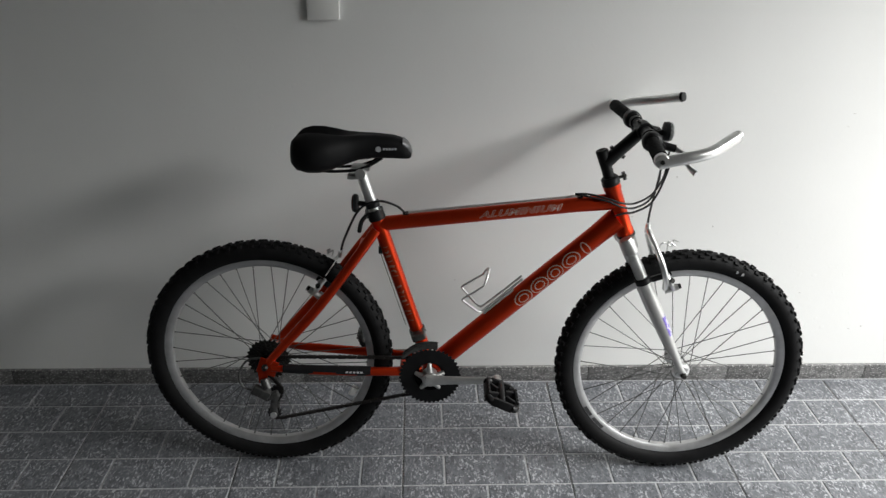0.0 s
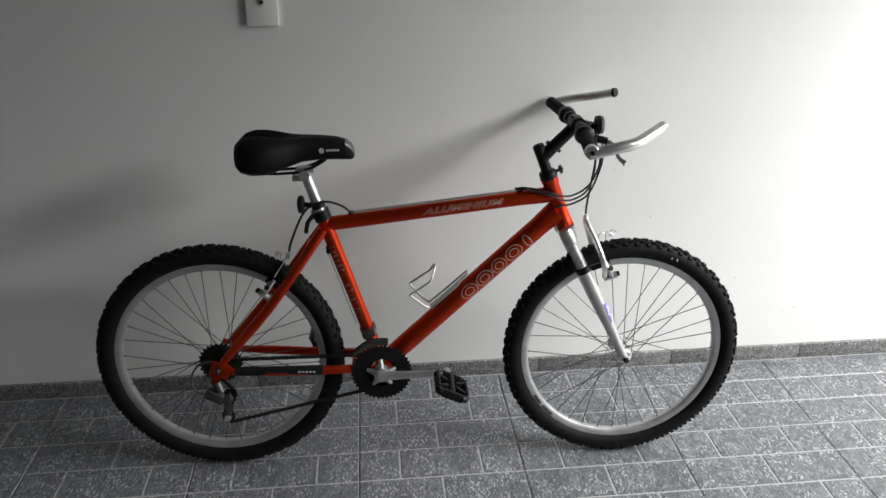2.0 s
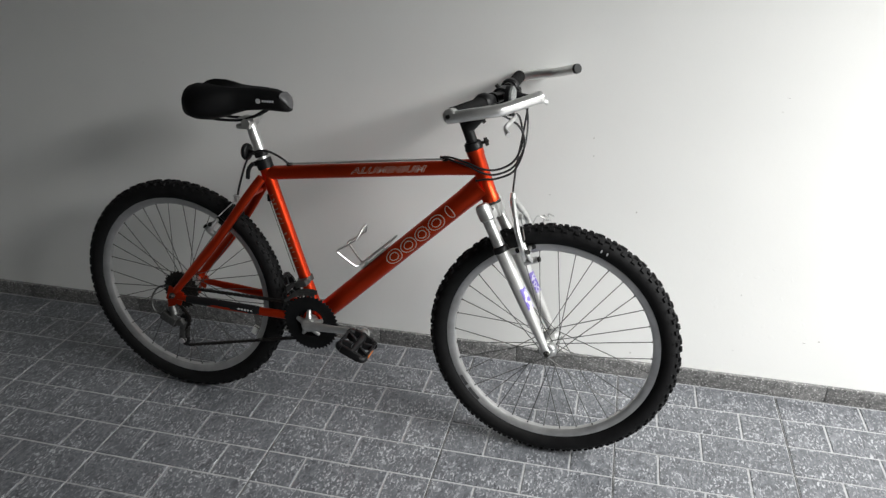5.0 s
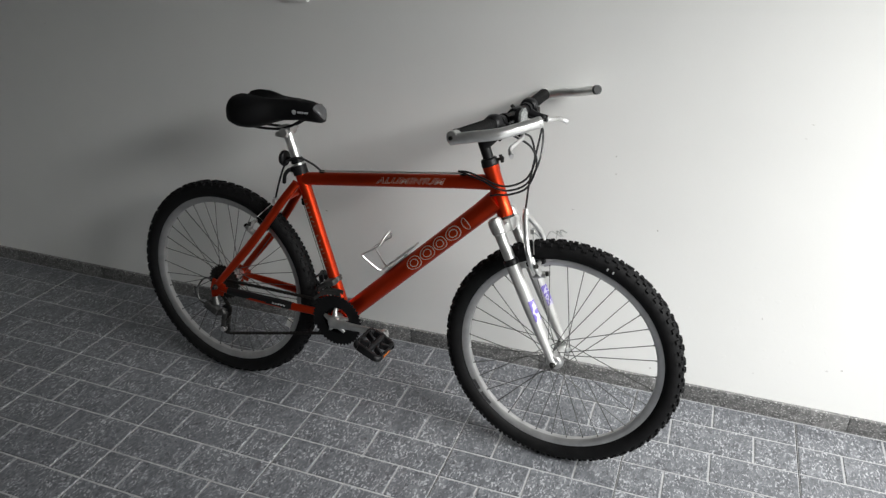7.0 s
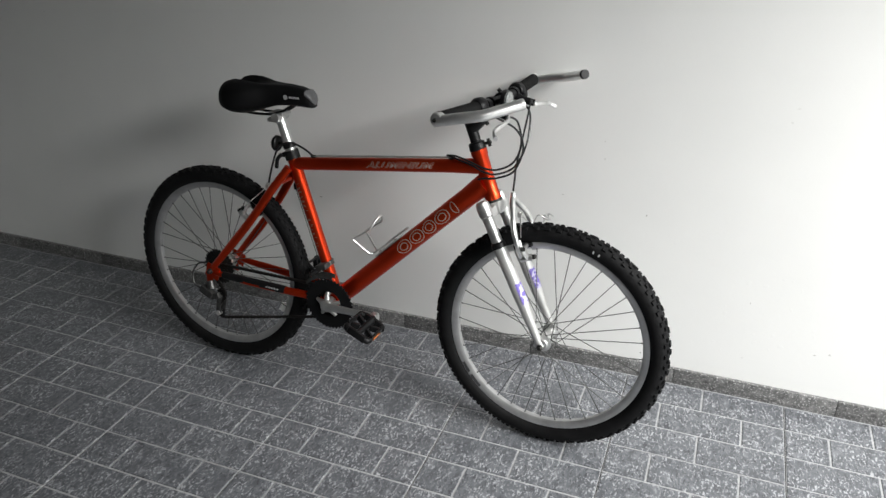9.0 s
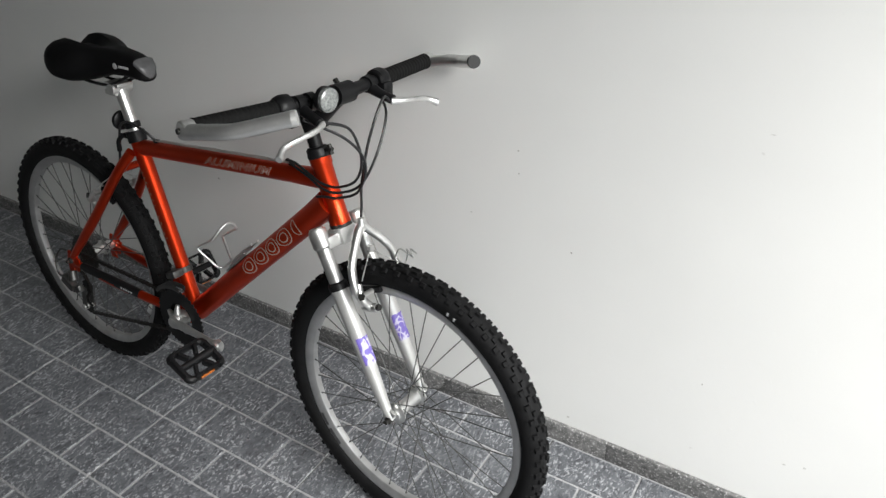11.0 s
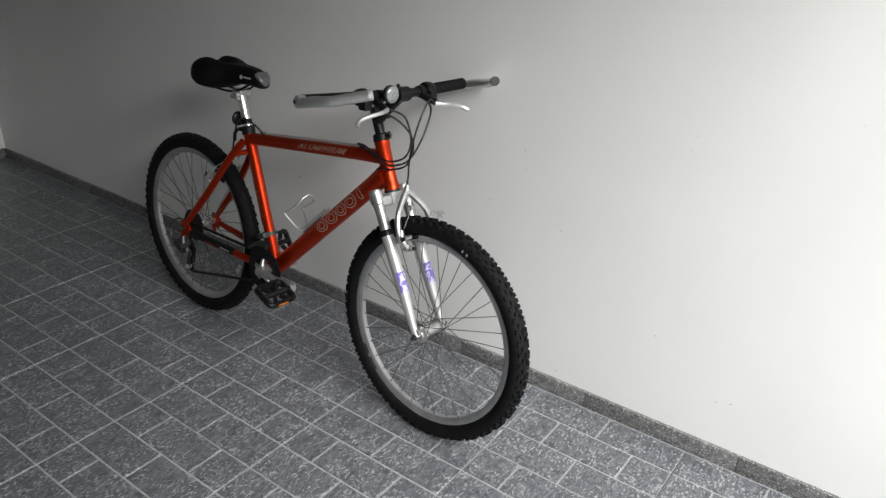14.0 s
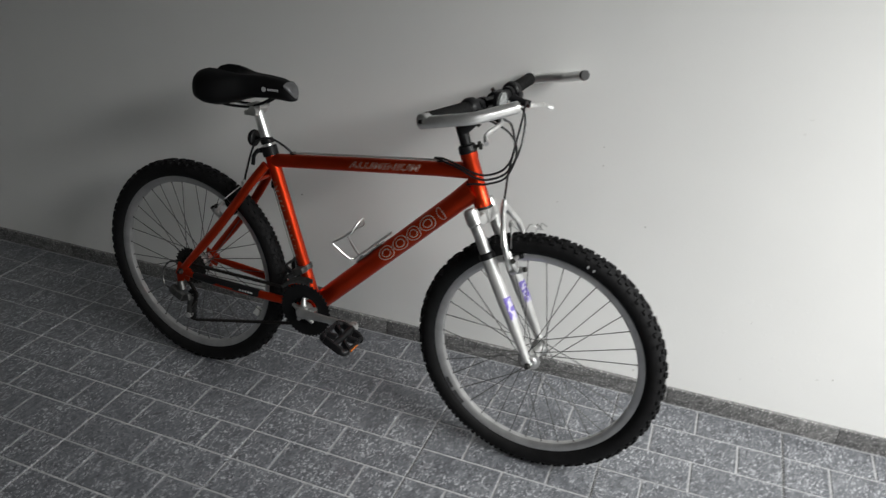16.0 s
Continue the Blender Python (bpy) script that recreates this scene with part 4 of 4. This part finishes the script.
def brake(base, fwd, up, parent, tag, out, frayed):
    """A pair of cantilever arms with pads and a straddle wire; base: the rim's height in the middle plane; out: how far the arms stand off."""
    for s in (-1, 1):
        p = base + Vector((0, s * 0.047, 0)) + fwd * out
        bm = tube([p - fwd * 0.020, p + fwd * 0.014], 0.0085, 14)
        tube_into(bm, spline([p, p + up * 0.024 + Vector((0, s * 0.014, 0)), p + up * 0.052 + Vector((0, s * 0.010, 0))], 5), [0.0065] * 6 + [0.0055, 0.005, 0.0045, 0.0045, 0.0045], 12, 1.4)
        tube_into(bm, [p + up * 0.030 + Vector((0, s * 0.014, 0)) + fwd * 0.004, p + up * 0.030 + Vector((0, s * -0.012, 0)) + fwd * 0.004], 0.0055, 10)
        arm = part("brake_arm", bm, SATIN, parent, tag)
        bm = tube([p + fwd * 0.013, p + fwd * 0.021], 0.0065, 6)
        tube_into(bm, [p + up * 0.030 + Vector((0, s * 0.014, 0)) + fwd * 0.002, p + up * 0.030 + Vector((0, s * 0.022, 0)) + fwd * 0.006], 0.0068, 6)
        part("brake_nut", bm, DARKM, arm, "dark pivot and pad nuts", smooth=False)
        pad = box((0.052, 0.010, 0.012), Matrix.Translation(base + up * 0.026 + Vector((0, s * 0.0205, 0)) + fwd * (out - 0.012)) @ along((0, 0, 0), fwd) @ pose(0, 0, 0, 0, 0, 90), 0.003)
        part("brake_pad", pad, BLACK, parent, "black rubber brake pad")
    top = base + up * 0.104 + fwd * (out + 0.004)
    bm = tube([base + up * 0.056 + fwd * (out + 0.004) + Vector((0, -0.050, 0)), top, base + up * 0.056 + fwd * (out + 0.004) + Vector((0, 0.050, 0))], 0.0014, 6)
    box_into(bm, (0.010, 0.014, 0.014), Matrix.Translation(top), 0.002)
    q = base + up * 0.066 + fwd * (out + 0.010) + Vector((0, 0.050, 0))
    for turn, reach in ((1, 0.058), (-1, 0.046)) if frayed else ((1, 0.020),):
        tube_into(bm, spline([q, q + fwd * (reach * 0.35) + up * (0.016 * turn), q + fwd * (reach * 0.65) - up * (0.004 * turn) + Vector((0, 0.006, 0)), q + fwd * (reach * 0.8) + up * 0.014, q + fwd * reach + up * (0.004 * turn)], 5), 0.0016, 6)
    part("straddle_wire", bm, SATIN, parent)
    return top


front_up = (LEG0 - LEG1).normalized()
brake(FRONT_AXLE + front_up * 0.242, FWD, front_up, fork, "silver front brake arm", 0.058, True)
ss_dir = (Vector((0.268, 0, 0.668)) - Vector((0.0, 0, 0.33))).normalized()
ss_back = Vector((-ss_dir.z, 0, ss_dir.x))
rb_holder = part("rear_brake", tube([Vector((0, -0.040, 0.33)) + ss_dir * 0.25, Vector((0, -0.046, 0.33)) + ss_dir * 0.235], 0.008, 10), SATIN, bike, "rear cantilever brake boss")
rb_top = brake(AXLE + ss_dir * 0.243, ss_back, ss_dir, rb_holder, "grey rear brake arm", 0.024, False)

# ---- headset, stem and bars ----
bm = tube([HEAD_TOP - HEAD_DIR * t for t in (-0.001, 0.004, 0.008, 0.016, 0.020)], [0.0215, 0.0230, 0.0215, 0.0215, 0.0180], 24)
part("headset", bm, BLACK, bike, "black upper headset")
bm = tube([HEAD_TOP - HEAD_DIR * 0.010 + FWD * 0.018, HEAD_TOP - HEAD_DIR * 0.010 + FWD * 0.040], 0.004, 8)
tube_into(bm, [HEAD_TOP - HEAD_DIR * 0.000 + FWD * 0.034, HEAD_TOP - HEAD_DIR * 0.020 + FWD * 0.034], 0.0045, 8)
part("cable_hanger", bm, DARKM, bike, m=STEER)
QT = HEAD_TOP - HEAD_DIR * 0.086
CLAMP = Vector((0.919, 0, 0.945))
BARS = STEER @ Matrix.Translation(CLAMP) @ pose(0, -0.013, 0, 0, 0, -2.0) @ Matrix.Translation(-CLAMP)
bm = tube([HEAD_TOP - HEAD_DIR * 0.012, HEAD_TOP - HEAD_DIR * 0.045, QT - HEAD_DIR * 0.001, QT - HEAD_DIR * 0.004], [0.0135, 0.0140, 0.0150, 0.0125], 20)
arm0 = HEAD_TOP - HEAD_DIR * 0.056
tube_into(bm, [arm0, lerp(arm0, CLAMP, 0.3), lerp(arm0, CLAMP, 0.8), CLAMP], [0.0170, 0.0155, 0.0150, 0.0150], 20)
tube_into(bm, [CLAMP + Vector((0, -0.021, 0)), CLAMP + Vector((0, 0.021, 0))], 0.0195, 20)
adir = (CLAMP - arm0).normalized()
anorm = Vector((-adir.z, 0, adir.x))
stem = part("stem", bm, BLACK, bike, "black quill stem", m=STEER)
for p, n, q in ((lerp(arm0, CLAMP, 0.30), anorm, 0.021), (lerp(arm0, CLAMP, 0.35), -anorm, 0.021), (CLAMP + anorm * 0.006 + adir * 0.005, anorm, 0.021), (QT, -HEAD_DIR, 0.006)):
    part("stem_bolt", tube([p, p + n * q], 0.0048, 8), DARKM, stem)

END = Vector((0.893, 0.300, 0.950))


def bar_at(t, s):
    """A point on the handlebar: t from the clamp (0) to its end (1), on side s."""
    return Vector((CLAMP.x + (END.x - CLAMP.x) * max(0, t - 0.12) / 0.88, s * END.y * t, CLAMP.z + (END.z - CLAMP.z) * t))


pts = [bar_at(t, -1) for t in (1, 0.7, 0.3, 0.12)] + [bar_at(t, 1) for t in (0, 0.12, 0.3, 0.7, 1)]
handlebar = part("handlebar", tube(pts, [0.0112, 0.0112, 0.0112, 0.0125, 0.0127, 0.0125, 0.0112, 0.0112, 0.0112], 18), BLACK, bike, "black handlebar", m=BARS)
for s in (-1, 1):
    ribs = [(0.450, 0.0148), (0.462, 0.0162)]
    for k in range(14):
        ribs += [(0.476 + 0.032 * k, 0.0144), (0.480 + 0.032 * k, 0.0153), (0.496 + 0.032 * k, 0.0153), (0.500 + 0.032 * k, 0.0144)]
    ribs += [(0.940, 0.0160), (0.945, 0.0148)]
    bm = tube([bar_at(t, s) for t, q in ribs], [q for t, q in ribs], 20)
    part("grip", bm, GRIPRUB, handlebar, "ribbed black rubber grip")
    # twist shifter and its cable box
    bm = tube([bar_at(t, s) for t in (0.350, 0.362, 0.405, 0.440, 0.450)], [0.0170, 0.0215, 0.0225, 0.0200, 0.0165], 22)
    c = bar_at(0.395, s)
    box_into(bm, (0.028, 0.028, 0.032), Matrix.Translation(c + Vector((0.014, 0, -0.014))), 0.008)
    part("shifter", bm, BLACK, handlebar, "black twist shifter")
    # brake lever
    c = bar_at(0.29, s)
    bm = tube([bar_at(0.265, s), bar_at(0.315, s)], 0.0155, 18)
    tube_into(bm, spline([c + Vector((0.006, 0, -0.006)), c + Vector((0.030, s * 0.002, -0.014)), c + Vector((0.056, s * 0.006, -0.020))], 4), [0.011, 0.0105, 0.010, 0.0095, 0.009, 0.009, 0.009, 0.009, 0.009], 12)
    lever = part("brake_lever", bm, BLACK, handlebar, "brake lever with black clamp")
    blade = spline([c + Vector((0.056, s * 0.000, -0.022)), c + Vector((0.068, s * 0.028, -0.024)), c + Vector((0.068, s * 0.062, -0.028)), c + Vector((0.064, s * 0.095, -0.036)), c + Vector((0.076, s * 0.117, -0.046))], 5)
    nb = len(blade)
    tube_into(bm := bmesh.new(), blade, [0.0052] * 3 + [0.0042] * (nb - 6) + [0.0046, 0.0056, 0.0050], 12, 1.3, (0, 0, 1))
    part("lever_blade", bm, STEEL, handlebar, "silver lever blade")
    # bar end
    p0 = bar_at(0.985, s)
    be = spline([p0 + Vector((-0.006, 0, -0.005)), Vector((0.945, s * 0.2945, 0.9580)), Vector((0.978, s * 0.286, 0.9640)), Vector((1.000, s * 0.273, 0.969)), Vector((1.055, s * 0.225, 0.987))], 7)
    bm = tube(be, [0.0122] * len(be), 20)
    tube_into(bm, [bar_at(0.945, s), bar_at(1.004, s), bar_at(1.012, s)], [0.0148, 0.0148, 0.0125], 20)
    part("bar_end", bm, BRUSHED, handlebar, "polished alloy bar end")
    d = (be[-1] - be[-2]).normalized()
    part("bar_end_plug", tube([be[-1] - d * 0.004, be[-1] + d * 0.004], [0.0128, 0.0118], 18), BLACK if s > 0 else SILVER, handlebar, "black end plug" if s > 0 else "alloy end plug")
    part("bar_end_bolt", tube([bar_at(1.0, s), bar_at(1.032, s)], 0.0045, 10), DARKM, handlebar)

# round clear reflector on the bar
RC = bar_at(0.21, -1) + Vector((0.034, 0, 0.012))
bm = tube([bar_at(0.19, -1), bar_at(0.235, -1)], 0.0165, 18)
tube_into(bm, [bar_at(0.21, -1), RC], 0.007, 10)
lathe_into(bm, [(0.012, 0.0), (0.0215, 0.003), (0.0225, 0.013), (0.0212, 0.014)], 26, Matrix.Translation(RC + Vector((-0.006, 0, 0))) @ pose(0, 0, 0, 0, 0, -90))
fr = part("front_reflector", bm, BLACK, handlebar, "front reflector in black housing")
bm = bmesh.new()
lathe_into(bm, [(0.0208, 0.0), (0.0208, 0.010), (0.0165, 0.0132), (0.008, 0.0150)], 24, Matrix.Translation(RC + Vector((0.003, 0, 0))) @ pose(0, 0, 0, 0, 0, -90))
part("reflector_lens", bm, CLEARLENS, handlebar, "clear facetted reflector lens")

# ---- cables ----
lv = {s: BARS @ (bar_at(0.29, s) + Vector((0.056, s * -0.004, -0.020))) for s in (-1, 1)}
sh = {s: BARS @ (bar_at(0.34, s) + Vector((0.022, s * -0.004, -0.020))) for s in (-1, 1)}
stop = STEER @ (br[-1] + Vector((-0.002, 0, 0.018)))
runs = [
    [lv[1], (0.972, 0.050, 0.936), (0.976, 0.020, 0.905), (0.972, 0.000, 0.850), (0.962, -0.004, 0.780), (0.958, 0.000, 0.735), stop],
    [lv[-1], (0.972, -0.045, 0.900), (0.976, -0.020, 0.840), (0.955, -0.012, 0.790), (0.915, -0.018, 0.768), (0.880, -0.0245, 0.770), (0.845, -0.021, 0.780), (0.800, -0.010, 0.787), (0.772, -0.004, 0.784)],
    [sh[1], (0.970, 0.060, 0.900), (0.978, 0.020, 0.835), (0.957, -0.002, 0.778), (0.917, -0.018, 0.757), (0.882, -0.0250, 0.760), (0.848, -0.0225, 0.773), (0.800, -0.014, 0.782), (0.772, 0.000, 0.784)],
    [sh[-1], (0.972, -0.055, 0.885), (0.980, -0.014, 0.830), (0.958, -0.008, 0.768), (0.918, -0.019, 0.747), (0.890, -0.0245, 0.744), (0.868, -0.0250, 0.738)],
]
for r in runs:
    part("cable_housing", tube(spline(r, 8), 0.0026, 8), CABLE, bike, "thin black cable housing")
TTU = Vector((0, 0, 0.0205))
for t in (0.12, 0.855):
    part("cable_stop", box((0.014, 0.010, 0.009), Matrix.Translation(lerp(TT0, TT1, t) + TTU) @ pose(0, 0, 0, 0, -8, 0), 0.002), DARKM, bike)
for v in (-0.004, 0.004):
    part("bare_cable", tube([lerp(TT0, TT1, 0.12) + TTU + Vector((0, v, 0.002)), lerp(TT0, TT1, 0.855) + TTU + Vector((0, v, 0.002))], 0.0014, 6), STEEL, bike, "bare steel cable")
part("cable_housing", tube(spline([lerp(TT0, TT1, 0.12) + TTU, (0.338, -0.014, 0.750), (0.300, -0.021, 0.764), (0.262, -0.018, 0.752), (0.236, -0.010, 0.722), rb_top + Vector((0.012, 0, 0.040)), rb_top + Vector((0.004, 0, 0.012))], 8), 0.0030, 8), CABLE, bike, "thin black cable housing")
part("bare_cable", tube(spline([lerp(BB, SEAT_TOP, 0.80) + Vector((-0.022, -0.006, 0)), lerp(BB, SEAT_TOP, 0.3) + Vector((-0.024, -0.006, 0))], 4), 0.0010, 6), GUNMETAL, bike, "bare steel cable")
bm = box((0.010, 0.012, 0.020), Matrix.Translation(lerp(BB, SEAT_TOP, 0.80) + Vector((-0.019, -0.004, 0))), 0.002)
part("cable_stop", bm, BLACK, bike)

# ---- floor tiles: 45 cm squares, each pressed into a brick pattern of eight blocks ----
TX, TY, TX0, TY0 = 0.46, 0.46, -0.1105, -0.3502


def tile_mesh():
    verts, faces, mats = [], [], []
    half_x, half_y, z_low = TX / 2 - 0.0014, TY / 2 - 0.0005, -0.0020

    def quad(a, b, c, d, m):
        n = len(verts)
        verts.extend((a, b, c, d))
        faces.append((n, n + 1, n + 2, n + 3))
        mats.append(m)
    quad((-half_x, -half_y, z_low), (half_x, -half_y, z_low), (half_x, half_y, z_low), (-half_x, half_y, z_low), 1)
    g, gy, bv, rh = 0.0026, 0.0025, 0.0018, TY / 4
    for r in range(4):
        y0, y1 = -TY / 2 + rh * r, -TY / 2 + rh * (r + 1)
        cuts = (-0.5, 0.0, 0.5) if r % 2 == 0 else (-0.5, -0.25, 0.25, 0.5)
        for c0, c1 in zip(cuts, cuts[1:]):
            ax, bx = max(c0 * TX + g, -half_x), min(c1 * TX - g, half_x)
            ay, by = y0 + gy, y1 - gy
            lo = [(ax, ay, z_low), (bx, ay, z_low), (bx, by, z_low), (ax, by, z_low)]
            hi = [(ax + bv, ay + bv, 0), (bx - bv, ay + bv, 0), (bx - bv, by - bv, 0), (ax + bv, by - bv, 0)]
            quad(*hi, 0)
            for k in range(4):
                j = (k + 1) % 4
                quad(lo[k], lo[j], hi[j], hi[k], 0)
    for a, b in (((-half_x, -half_y), (half_x, -half_y)), ((half_x, -half_y), (half_x, half_y)), ((half_x, half_y), (-half_x, half_y)), ((-half_x, half_y), (-half_x, -half_y))):
        quad((*a, -0.0039), (*b, -0.0039), (*b, z_low), (*a, z_low), 1)
    me = bpy.data.meshes.new("tile")
    me.from_pydata(verts, [], faces)
    me.materials.append(TILE)
    me.materials.append(GROOVE)
    me.polygons.foreach_set("material_index", mats)
    me.update()
    return me


tile = tile_mesh()
rnd = random.Random(7)
for i in range(-6, 11):
    for j in range(-6, 2):
        cx, cy = TX0 + TX * (i + 0.5), TY0 + TY * (j + 0.5)
        if X0 - 0.15 < cx < X1 + 0.25 and Y0 - 0.2 < cy < Y1 + 0.2:
            o = new("tile", tile)
            o.parent = floor
            o.matrix_basis = pose(cx, cy, rnd.uniform(-0.0004, 0.0004))
